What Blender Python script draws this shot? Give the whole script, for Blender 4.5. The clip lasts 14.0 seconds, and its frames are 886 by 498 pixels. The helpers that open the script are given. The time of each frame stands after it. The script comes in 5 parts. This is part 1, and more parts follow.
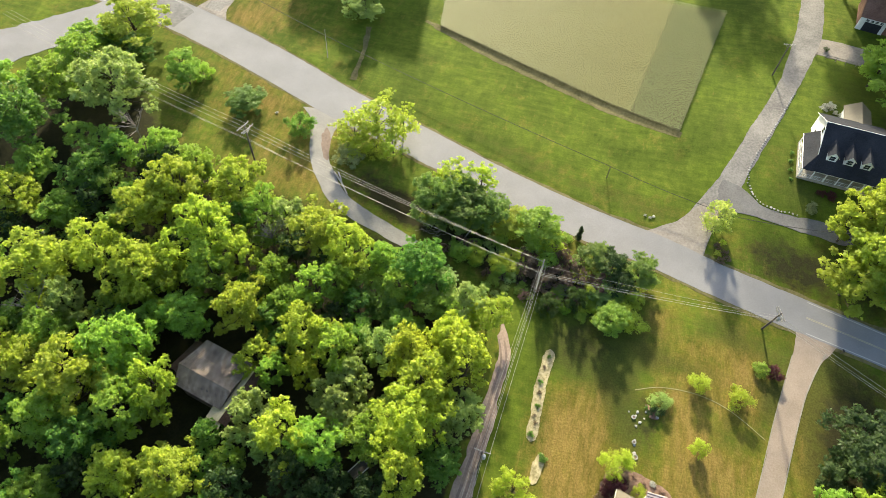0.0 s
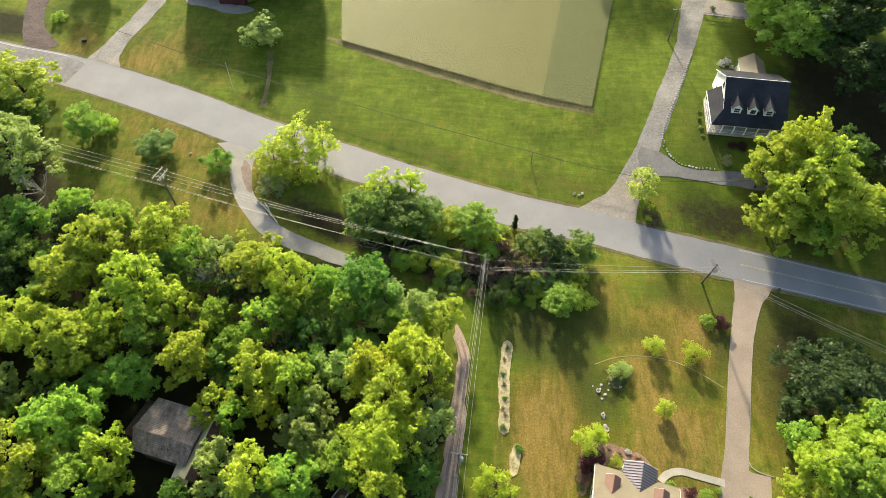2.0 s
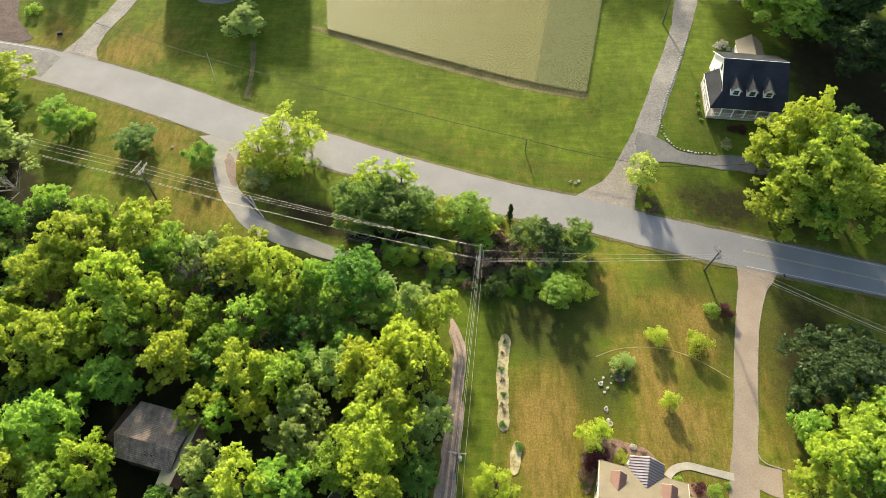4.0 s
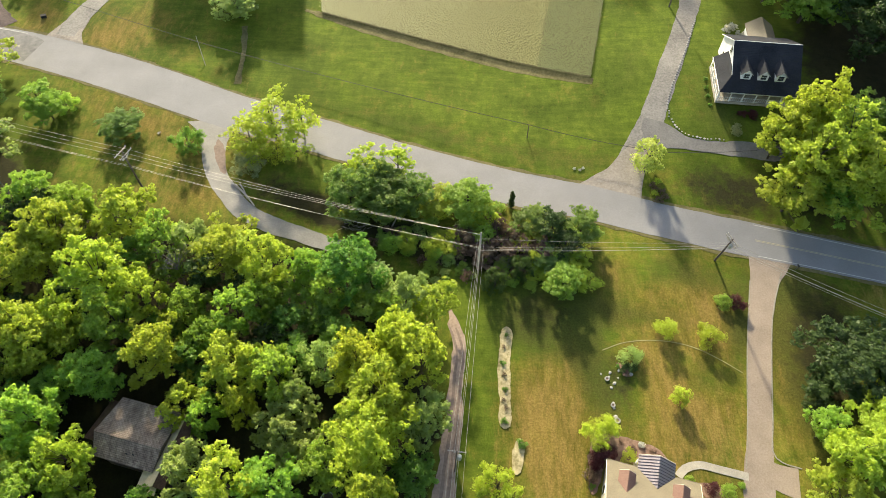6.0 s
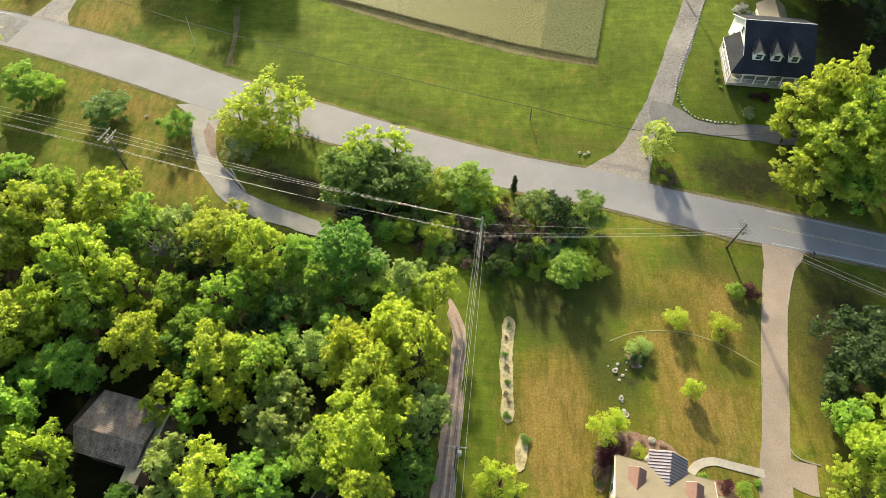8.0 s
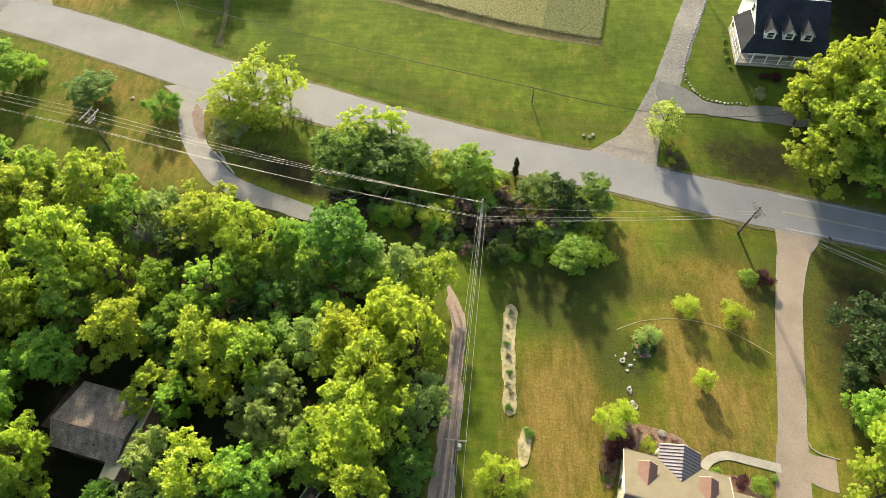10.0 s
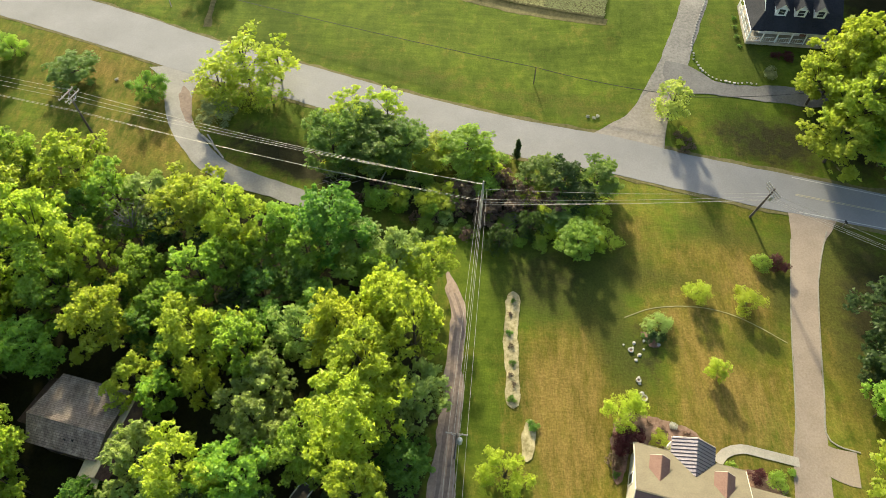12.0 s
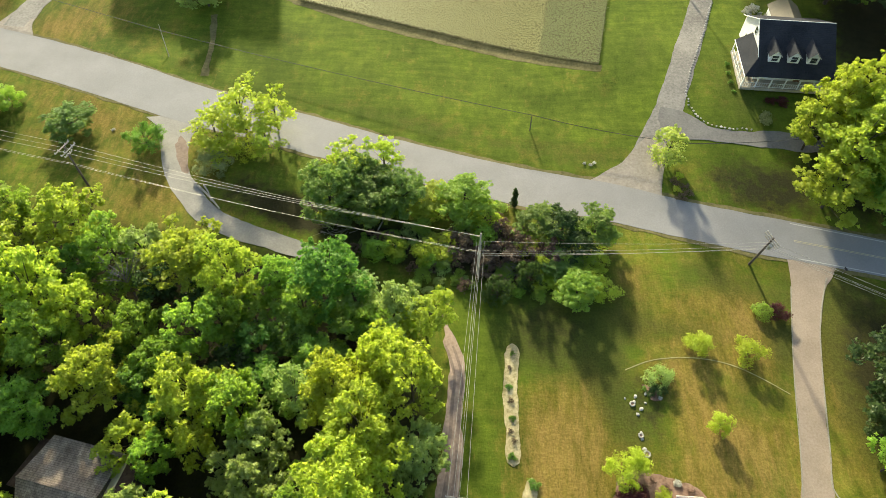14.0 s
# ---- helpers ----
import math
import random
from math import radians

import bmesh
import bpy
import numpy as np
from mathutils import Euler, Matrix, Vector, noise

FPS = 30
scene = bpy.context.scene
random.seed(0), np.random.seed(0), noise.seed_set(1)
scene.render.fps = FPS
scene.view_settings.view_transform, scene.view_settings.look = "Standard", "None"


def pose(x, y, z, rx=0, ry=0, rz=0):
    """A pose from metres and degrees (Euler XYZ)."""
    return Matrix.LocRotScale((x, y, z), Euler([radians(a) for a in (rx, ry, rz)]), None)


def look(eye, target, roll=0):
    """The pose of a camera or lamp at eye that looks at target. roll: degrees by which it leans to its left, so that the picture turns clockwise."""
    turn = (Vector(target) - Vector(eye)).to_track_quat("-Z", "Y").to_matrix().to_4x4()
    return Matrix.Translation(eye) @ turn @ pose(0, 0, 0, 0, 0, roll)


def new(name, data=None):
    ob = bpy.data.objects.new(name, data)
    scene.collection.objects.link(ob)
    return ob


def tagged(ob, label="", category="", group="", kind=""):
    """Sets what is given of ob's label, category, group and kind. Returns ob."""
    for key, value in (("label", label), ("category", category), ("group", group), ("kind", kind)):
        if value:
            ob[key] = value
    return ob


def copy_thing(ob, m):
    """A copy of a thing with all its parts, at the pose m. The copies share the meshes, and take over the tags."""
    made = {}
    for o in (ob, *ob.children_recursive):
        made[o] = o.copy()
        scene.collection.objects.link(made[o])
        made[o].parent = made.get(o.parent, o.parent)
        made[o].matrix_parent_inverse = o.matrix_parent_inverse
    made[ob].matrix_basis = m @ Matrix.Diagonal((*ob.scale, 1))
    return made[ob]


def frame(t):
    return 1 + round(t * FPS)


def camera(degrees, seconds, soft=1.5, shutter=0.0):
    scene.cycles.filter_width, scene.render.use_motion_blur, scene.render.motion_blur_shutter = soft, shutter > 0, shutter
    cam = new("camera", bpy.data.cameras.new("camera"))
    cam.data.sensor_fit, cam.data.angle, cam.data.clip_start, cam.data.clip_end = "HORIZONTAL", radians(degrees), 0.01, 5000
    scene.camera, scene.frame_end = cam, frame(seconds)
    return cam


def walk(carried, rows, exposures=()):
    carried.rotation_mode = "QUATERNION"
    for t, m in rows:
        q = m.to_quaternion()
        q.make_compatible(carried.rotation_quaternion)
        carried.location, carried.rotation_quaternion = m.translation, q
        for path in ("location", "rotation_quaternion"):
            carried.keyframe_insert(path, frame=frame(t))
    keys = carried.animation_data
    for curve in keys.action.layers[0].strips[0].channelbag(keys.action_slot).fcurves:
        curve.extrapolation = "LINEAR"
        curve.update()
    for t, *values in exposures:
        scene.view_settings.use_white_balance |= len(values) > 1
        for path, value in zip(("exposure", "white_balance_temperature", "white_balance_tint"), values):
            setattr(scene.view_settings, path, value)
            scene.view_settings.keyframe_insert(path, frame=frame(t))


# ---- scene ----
cam = camera(66.6, 14.0, soft=0.8)
PATH = [
    (0, (1.637, -2.852, 99.194), (1.395, -1.773, 97.527), 3.4),
    (0.2, (1.637, -2.852, 99.194), (1.395, -1.773, 97.527), 3.4),
    (0.3, (1.693, -2.902, 99.15), (1.485, -1.815, 97.484), 2.78),
    (0.4, (1.771, -2.971, 99.089), (1.609, -1.874, 97.426), 1.92),
    (0.5, (1.872, -3.06, 99.009), (1.771, -1.95, 97.349), 0.8),
    (1, (1.701, -2.497, 99.437), (1.604, -1.389, 97.775), 0.9),
    (1.5, (1.358, -2.58, 99.334), (1.266, -1.463, 97.678), 1.3),
    (2, (1.408, -2.684, 99.034), (1.34, -1.559, 97.382), 0.9),
    (2.5, (1.324, -2.396, 98.093), (1.267, -1.268, 96.443), 0.8),
    (3, (1.238, -2.046, 97.019), (1.187, -0.919, 95.367), 0.8),
    (5.5, (1.17, 0.04, 91.167), (1.128, 1.16, 89.51), 0.8),
    (6, (1.168, 0.368, 89.848), (1.127, 1.487, 88.191), 0.9),
    (6.5, (1.237, 0.744, 88.658), (1.194, 1.861, 87), 0.8),
    (7, (1.201, 1.123, 87.464), (1.159, 2.238, 85.804), 0.9),
    (7.5, (1.258, 1.411, 86.238), (1.217, 2.524, 84.577), 0.9),
    (8, (1.268, 1.688, 84.994), (1.227, 2.801, 83.332), 0.9),
    (10.5, (1.311, 2.966, 78.852), (1.275, 4.074, 77.187), 1),
    (11, (1.402, 3.255, 77.554), (1.365, 4.363, 75.889), 0.9),
    (11.5, (1.28, 3.679, 76.328), (1.247, 4.783, 74.661), 1.1),
    (12, (1.15, 3.908, 75.597), (1.12, 5.008, 73.927), 1.1),
    (12.5, (1.157, 3.866, 75.406), (1.127, 4.96, 73.732), 1.1),
    (13, (1.183, 4.559, 75.596), (1.152, 5.652, 73.921), 0.9),
    (13.5, (1.101, 4.879, 75.483), (1.073, 5.979, 73.812), 0.9),
    (13.7, (1.099, 5.016, 75.573), (1.071, 6.121, 73.905), 0.89),
    (13.8, (1.095, 5.31, 75.766), (1.067, 6.426, 74.105), 0.88),
    (13.9, (1.085, 6.056, 76.254), (1.058, 7.197, 74.612), 0.84),
    (14, (1.075, 6.84, 76.768), (1.048, 8.009, 75.145), 0.8),
]
walk(cam, [(t, look(eye, target, roll)) for t, eye, target, roll in PATH], exposures=[(0, 1.76, 6500, 7), (0.5, 1.71, 6500, 7), (1.0, 1.68, 6600, 7), (7.5, 1.62, 6750, 7), (11.0, 1.59, 6800, 6), (12.5, 1.54, 6800, 2), (14.0, 1.59, 6800, 1)])

# ---- world, sun ----
SUN_ELEV, SUN_AZ = 20.0, 103.0      # degrees; azimuth counted from +x towards +y
world = bpy.data.worlds.new("sky")
scene.world = world
world.use_nodes = True
wn = world.node_tree.nodes
sky = wn.new("ShaderNodeTexSky")
sky.sky_type, sky.sun_disc, sky.dust_density, sky.ozone_density = "NISHITA", False, 2.2, 0.6
sky.sun_elevation, sky.sun_rotation = radians(SUN_ELEV), radians(90 - SUN_AZ)
world.node_tree.links.new(sky.outputs[0], wn["Background"].inputs[0])
wn["Background"].inputs[1].default_value = 0.115
sun_data = bpy.data.lights.new("sun", "SUN")
sun_data.energy, sun_data.angle, sun_data.color = 4.35, radians(3.0), (1.0, 0.91, 0.70)
sun = new("sun", sun_data)
sun_dir = Vector((math.cos(radians(SUN_AZ)) * math.cos(radians(SUN_ELEV)), math.sin(radians(SUN_AZ)) * math.cos(radians(SUN_ELEV)), math.sin(radians(SUN_ELEV))))
sun.matrix_world = look((0, 60, 200), Vector((0, 60, 200)) - sun_dir)


# ---- terrain ----
def ramp01(a, b, v):
    u = np.clip((np.asarray(v, float) - a) / (b - a), 0, 1)
    return u * u * (3 - 2 * u)


def ground_z(x, y):
    return (3.6 * ramp01(66, 104, y) * ramp01(5, 52, x) - 1.3 * ramp01(34, 46, x) * (1 - ramp01(58, 74, y))
            - 3.5 * (1 - ramp01(-34, -8, x)) * (1 - ramp01(44, 66, y)))


def gz(x, y):
    return float(ground_z(x, y))


# ---- materials ----
class Nodes:
    """A short hand for node materials."""

    def __init__(self, name):
        self.mat = bpy.data.materials.new(name)
        self.mat.use_nodes = True
        self.tree = self.mat.node_tree
        self.bsdf = self.tree.nodes["Principled BSDF"]
        self.out = self.tree.nodes["Material Output"]

    def add(self, kind, **values):
        n = self.tree.nodes.new(kind)
        for k, v in values.items():
            n.inputs[k.replace("_", " ")].default_value = v
        return n

    def link(self, a, b):
        self.tree.links.new(a, b)

    def where(self, stretch=(1, 1, 1), turn=0.0):
        c = self.add("ShaderNodeNewGeometry")
        m = self.add("ShaderNodeMapping")
        m.inputs["Scale"].default_value = stretch
        m.inputs["Rotation"].default_value = (0, 0, radians(turn))
        self.link(c.outputs["Position"], m.inputs[0])
        return m.outputs[0]

    def noise(self, scale, detail=4, rough=0.6, at=None):
        n = self.add("ShaderNodeTexNoise", Scale=scale, Detail=detail, Roughness=rough)
        self.link(at or self.where(), n.inputs["Vector"])
        return n.outputs["Fac"]

    def ramp(self, fac, *stops):
        r = self.add("ShaderNodeValToRGB")
        while len(r.color_ramp.elements) < len(stops):
            r.color_ramp.elements.new(0.5)
        for e, (p, c) in zip(r.color_ramp.elements, stops):
            e.position, e.color = p, (*c, 1) if len(c) == 3 else c
        self.link(fac, r.inputs[0])
        return r.outputs[0]

    def mix(self, fac, a, b, how="MIX"):
        m = self.tree.nodes.new("ShaderNodeMix")
        m.data_type, m.blend_type = "RGBA", how
        for sock, v in ((m.inputs[0], fac), (m.inputs[6], a), (m.inputs[7], b)):
            if isinstance(v, (int, float)):
                sock.default_value = v
            elif isinstance(v, tuple):
                sock.default_value = (*v, 1)
            else:
                self.link(v, sock)
        return m.outputs[2]

    def math(self, how, a, b=0.0):
        m = self.tree.nodes.new("ShaderNodeMath")
        m.operation = how
        for sock, v in zip(m.inputs, (a, b)):
            if isinstance(v, (int, float)):
                sock.default_value = v
            else:
                self.link(v, sock)
        return m.outputs[0]

    def attr(self, name):
        a = self.add("ShaderNodeAttribute")
        a.attribute_name = name
        return a.outputs["Fac"]

    def done(self, colour, rough=0.8, bump=None, depth=0.1, distance=0.05, spec=0.4, metal=0.0):
        if isinstance(colour, tuple):
            self.bsdf.inputs["Base Color"].default_value = (*colour, 1)
        else:
            self.link(colour, self.bsdf.inputs["Base Color"])
        if isinstance(rough, (int, float)):
            self.bsdf.inputs["Roughness"].default_value = rough
        else:
            self.link(rough, self.bsdf.inputs["Roughness"])
        self.bsdf.inputs["Specular IOR Level"].default_value = spec
        self.bsdf.inputs["Metallic"].default_value = metal
        if bump is not None:
            b = self.add("ShaderNodeBump", Strength=depth, Distance=distance)
            self.link(bump, b.inputs["Height"])
            self.link(b.outputs[0], self.bsdf.inputs["Normal"])
        return self.mat


def worn(name, dark, light, fine=6.0, broad=0.4, rough=0.8, spec=0.3, depth=0.3, stretch=(1, 1, 1), turn=0.0, metal=0.0, distance=0.03):
    """A surface that varies at two scales between two colours."""
    n = Nodes(name)
    at = n.where(stretch, turn)
    f, b = n.noise(fine, 5, 0.65, at), n.noise(broad, 3, 0.55, at)
    both = n.math("ADD", n.math("MULTIPLY", f, 0.55), n.math("MULTIPLY", b, 0.45))
    return n.done(n.ramp(both, (0.34, dark), (0.66, light)), rough, f, depth, distance, spec, metal)


def grass_material():
    n = Nodes("mown_grass")
    fine, mid, broad = n.noise(3.2, 6, 0.75), n.noise(0.5, 6, 0.7), n.noise(0.05, 5, 0.6)
    stripes = n.noise(0.9, 4, 0.65, n.where((1.0, 0.32, 1), 10))
    straw = n.noise(4.5, 5, 0.8, n.where((1.0, 0.45, 1), -25))
    olive = n.ramp(n.noise(0.11, 6, 0.68, n.where((1.0, 0.7, 1), 25)), (0.36, (0.62, 0.68, 0.62)), (0.5, (1, 1, 1)), (0.64, (1.2, 1.22, 1.0)))
    mown = n.noise(1.1, 3, 0.6, n.where((0.16, 1.0, 1), 17))
    tuft = n.noise(0.16, 5, 0.7, n.where((1, 1, 1), 40))
    green = n.ramp(n.math("ADD", n.math("MULTIPLY", fine, 0.4), n.math("ADD", n.math("MULTIPLY", mid, 0.3), n.math("MULTIPLY", mown, 0.3))),
                   (0.32, (0.042, 0.066, 0.007)), (0.5, (0.088, 0.120, 0.014)), (0.68, (0.145, 0.174, 0.023)))
    dry = n.ramp(n.math("ADD", n.math("MULTIPLY", fine, 0.40), n.math("ADD", n.math("MULTIPLY", stripes, 0.14), n.math("MULTIPLY", n.math("ADD", mid, straw), 0.23))),
                 (0.34, (0.060, 0.050, 0.010)), (0.5, (0.147, 0.119, 0.023)), (0.66, (0.28, 0.208, 0.057)))
    patch = n.math("ADD", n.attr("dry"), n.math("ADD", n.math("MULTIPLY", mid, 1.15), n.math("ADD", n.math("MULTIPLY", tuft, 1.35), -1.23)))
    both = n.mix(n.ramp(patch, (0.2, (0, 0, 0)), (0.8, (1, 1, 1))), green, dry)
    dull = n.ramp(n.math("ADD", n.math("MULTIPLY", broad, 0.6), n.math("MULTIPLY", stripes, 0.4)), (0.42, (0.66, 0.7, 0.6)), (0.62, (1.05, 1.03, 1.0)))
    both = n.mix(0.75, n.mix(0.8, both, dull, "MULTIPLY"), olive, "MULTIPLY")
    # darker grass colour that also paints in the shade on the lawns
    lush_shade = n.ramp(n.math("ADD", n.attr("lush_shade"), n.math("MULTIPLY", n.math("SUBTRACT", mid, 0.5), 0.9)), (0.3, (0, 0, 0)), (0.8, (0.8, 0.8, 0.8)))
    both = n.mix(lush_shade, both, n.ramp(fine, (0.3, (0.030, 0.036, 0.008)), (0.7, (0.074, 0.078, 0.018))))
    scorch = n.math("ADD", n.noise(0.85, 6, 0.75, n.where((1.0, 0.24, 1), 8)), n.math("MULTIPLY", n.math("SUBTRACT", n.attr("dry"), n.attr("lush_shade")), 0.30))
    tan = n.ramp(fine, (0.3, (0.135, 0.088, 0.022)), (0.7, (0.30, 0.20, 0.065)))
    both = n.mix(n.ramp(scorch, (0.62, (0, 0, 0)), (0.86, (0.75, 0.75, 0.75))), both, tan)
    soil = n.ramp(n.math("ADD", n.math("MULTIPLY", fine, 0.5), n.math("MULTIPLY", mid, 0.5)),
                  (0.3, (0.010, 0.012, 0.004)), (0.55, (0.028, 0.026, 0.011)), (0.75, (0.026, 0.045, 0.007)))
    # woodland floor, ditch earth and painted lawn shade share this mask
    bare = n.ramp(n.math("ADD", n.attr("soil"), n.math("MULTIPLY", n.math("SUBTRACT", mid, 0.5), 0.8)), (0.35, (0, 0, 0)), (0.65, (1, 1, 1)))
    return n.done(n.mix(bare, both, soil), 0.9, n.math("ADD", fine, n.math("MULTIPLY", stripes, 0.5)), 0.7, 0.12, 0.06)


def leaf_material(name, dark, light, glow, through_=0.42, banded=False):
    """Leaves: a matt upper side, and light that comes through from behind."""
    n = Nodes(name)
    geo, info = n.add("ShaderNodeNewGeometry"), n.add("ShaderNodeObjectInfo")
    base = n.mix(geo.outputs["Random Per Island"], dark, light)
    broad = n.noise(0.5, 5, 0.68, n.where((0.16, 1, 1))) if banded else n.noise(0.45, 3, 0.6)
    base = n.mix(n.ramp(broad, (0.4, (0, 0, 0)), (0.7, (0.35, 0.35, 0.35))), base, tuple(c * 0.6 for c in dark))
    hue = n.add("ShaderNodeHueSaturation")
    n.link(n.math("ADD", n.math("MULTIPLY", info.outputs["Random"], 0.035), 0.482), hue.inputs["Hue"])
    n.link(n.math("ADD", n.math("MULTIPLY", info.outputs["Random"], 0.35), 0.82), hue.inputs["Value"])
    n.link(base, hue.inputs["Color"])
    n.done(hue.outputs[0], 0.55, spec=0.25)
    tr = n.add("ShaderNodeBsdfTranslucent")
    n.link(n.mix(0.65, hue.outputs[0], glow), tr.inputs[0])
    m = n.add("ShaderNodeMixShader")
    m.inputs[0].default_value = through_
    n.link(n.bsdf.outputs[0], m.inputs[1])
    n.link(tr.outputs[0], m.inputs[2])
    n.link(m.outputs[0], n.out.inputs[0])
    return n.mat


def old_shingle():
    """Weathered shingles in broken rows, stained down the slope, with sun flecks painted as pale patches."""
    n = Nodes("weathered_grey_shingle")
    at = n.where((1, 1, 1), 12)
    tabs = n.add("ShaderNodeTexBrick", Scale=1.0, Mortar_Size=0.03, Brick_Width=0.5, Row_Height=0.24)
    n.link(at, tabs.inputs["Vector"])
    for sock, c in (("Color1", 0.75), ("Color2", 1.1), ("Mortar", 0.45)):
        tabs.inputs[sock].default_value = (c, c, c, 1)
    base = n.ramp(n.noise(0.7, 5, 0.65, at), (0.3, (0.20, 0.152, 0.120)), (0.7, (0.37, 0.295, 0.235)))
    stains = n.ramp(n.noise(1.6, 4, 0.6, n.where((1, 0.15, 1), 12)), (0.35, (0.55, 0.52, 0.5)), (0.6, (1, 1, 1)))
    # pale patches imitate flecks of sun falling on the roof
    sun_flecks = n.ramp(n.noise(0.33, 6, 0.75, at), (0.60, (0, 0, 0)), (0.70, (0.9, 0.9, 0.9)))
    col = n.mix(0.8, n.mix(0.85, base, stains, "MULTIPLY"), tabs.outputs["Color"], "MULTIPLY")
    return n.done(n.mix(sun_flecks, col, (0.42, 0.36, 0.27)), 0.85, tabs.outputs["Fac"], 0.4, 0.03, 0.2)


GRASS = grass_material()
ASPHALT = worn("worn_asphalt", (0.176, 0.169, 0.166), (0.240, 0.231, 0.229), 5.0, 0.16, 0.78, 0.15, 0.25, (1, 1, 1))
DARKER_ASPHALT = worn("darker_grey_asphalt", (0.105, 0.10, 0.097), (0.20, 0.19, 0.18), 1.3, 0.3, 0.78, 0.15, 0.25)
DARK_PATCH = worn("dark_patch_asphalt", (0.085, 0.079, 0.075), (0.16, 0.15, 0.142), 3.0, 0.35, 0.7, 0.4, 0.3)
DRIVE = worn("driveway_asphalt", (0.20, 0.155, 0.118), (0.30, 0.24, 0.19), 4.0, 0.3, 0.75, 0.2, 0.3)
LANE = worn("lane_gravel", (0.185, 0.172, 0.155), (0.285, 0.268, 0.243), 4.0, 0.3, 0.85, 0.15, 0.6)
GRAVEL = worn("pale_gravel", (0.098, 0.090, 0.083), (0.25, 0.23, 0.207), 2.4, 0.22, 0.8, 0.2, 0.6)
APRON = worn("apron_gravel", (0.165, 0.142, 0.118), (0.285, 0.25, 0.215), 2.4, 0.3, 0.85, 0.15, 0.4)
TRACK = worn("dirt_track", (0.195, 0.135, 0.105), (0.36, 0.265, 0.205), 2.5, 0.35, 0.85, 0.3, 0.5)
RUT = worn("trodden_dirt", (0.135, 0.098, 0.08), (0.25, 0.185, 0.15), 2.5, 0.4, 0.9, 0.2, 0.5)
DIRT = worn("dark_dirt", (0.045, 0.032, 0.03), (0.115, 0.083, 0.074), 2.0, 0.35, 0.9, 0.2, 0.6)
CONCRETE = worn("pale_concrete", (0.24, 0.215, 0.175), (0.37, 0.335, 0.275), 5.0, 0.5, 0.7, 0.4)
KERB = worn("weathered_kerb", (0.15, 0.135, 0.10), (0.30, 0.275, 0.22), 3.0, 0.7, 0.8, 0.3)
MARGIN = worn("worn_field_margin", (0.07, 0.065, 0.022), (0.17, 0.145, 0.065), 2.0, 0.4, 0.9, 0.1, 0.6)
FIELD_SOIL = worn("stubble_soil", (0.11, 0.10, 0.045), (0.20, 0.18, 0.09), 2.0, 0.4, 0.9, 0.1, 0.6)
EDGE = worn("pale_lawn_edging", (0.19, 0.175, 0.075), (0.34, 0.31, 0.16), 3.0, 0.6, 0.9, 0.1)
MULCH = worn("bark_mulch", (0.10, 0.058, 0.04), (0.29, 0.185, 0.135), 3.0, 0.6, 0.9, 0.2, 0.8)
STRAW = worn("straw_mulch", (0.16, 0.135, 0.055), (0.50, 0.42, 0.25), 2.2, 1.2, 0.95, 0.1, 1.0)
LINE_WHITE = worn("road_paint_white", (0.30, 0.29, 0.27), (0.46, 0.45, 0.42), 6.0, 0.5, 0.6, 0.4)
LINE_YELLOW = worn("road_paint_yellow", (0.26, 0.23, 0.15), (0.40, 0.35, 0.24), 6.0, 0.5, 0.6, 0.4)
WHITE = worn("white_siding", (0.62, 0.61, 0.58), (0.82, 0.81, 0.78), 3.0, 0.4, 0.55, 0.4, 0.1)
CREAM = worn("cream_siding", (0.40, 0.36, 0.28), (0.54, 0.49, 0.40), 3.0, 0.4, 0.6, 0.4, 0.1)
BARN_RED = worn("maroon_barn_boards", (0.045, 0.014, 0.013), (0.10, 0.033, 0.03), 3.0, 0.4, 0.85, 0.2, 0.5, (4, 4, 0.3))
BRICK = worn("brown_brick", (0.14, 0.07, 0.05), (0.27, 0.15, 0.11), 4.0, 0.5, 0.8, 0.3)
SLATE = worn("charcoal_shingle", (0.016, 0.0165, 0.020), (0.044, 0.046, 0.053), 5.0, 0.3, 0.9, 0.08, 0.4)
# plain tan on the rear wing, sun glare painted in on the south house
TAN_GLARE_ROOF = worn("tan_glare_shingle", (0.105, 0.087, 0.058), (0.162, 0.137, 0.092), 6.0, 0.4, 0.7, 0.3, 0.12)
RED_ROOF = worn("red_brown_shingle", (0.135, 0.072, 0.054), (0.21, 0.122, 0.094), 6.0, 0.4, 0.7, 0.3, 0.2)
GREY_ROOF = old_shingle()
BROWN_ROOF = worn("dark_brown_shingle", (0.05, 0.028, 0.02), (0.13, 0.08, 0.055), 3.0, 0.4, 0.85, 0.2, 0.5)
PALE_ROOF = worn("pale_sheet_roof", (0.42, 0.34, 0.19), (0.62, 0.52, 0.33), 3.0, 0.5, 0.6, 0.4)
METAL_ROOF = worn("standing_seam_metal", (0.20, 0.17, 0.18), (0.30, 0.26, 0.27), 4.0, 0.4, 0.42, 0.6, 0.1, metal=0.5)
SEAM = worn("seam_dark", (0.05, 0.04, 0.05), (0.09, 0.075, 0.09), 4.0, 0.4, 0.6, 0.3)
GLASS = worn("window_glass", (0.02, 0.025, 0.03), (0.05, 0.055, 0.06), 0.5, 0.2, 0.08, 0.8, 0.02)
WOOD = worn("grey_pole_wood", (0.07, 0.055, 0.045), (0.16, 0.13, 0.11), 4.0, 0.8, 0.85, 0.25, 0.4, (3, 3, 0.3))
PALE_WOOD = worn("bleached_wood", (0.25, 0.22, 0.18), (0.45, 0.40, 0.33), 4.0, 0.8, 0.8, 0.25, 0.4)
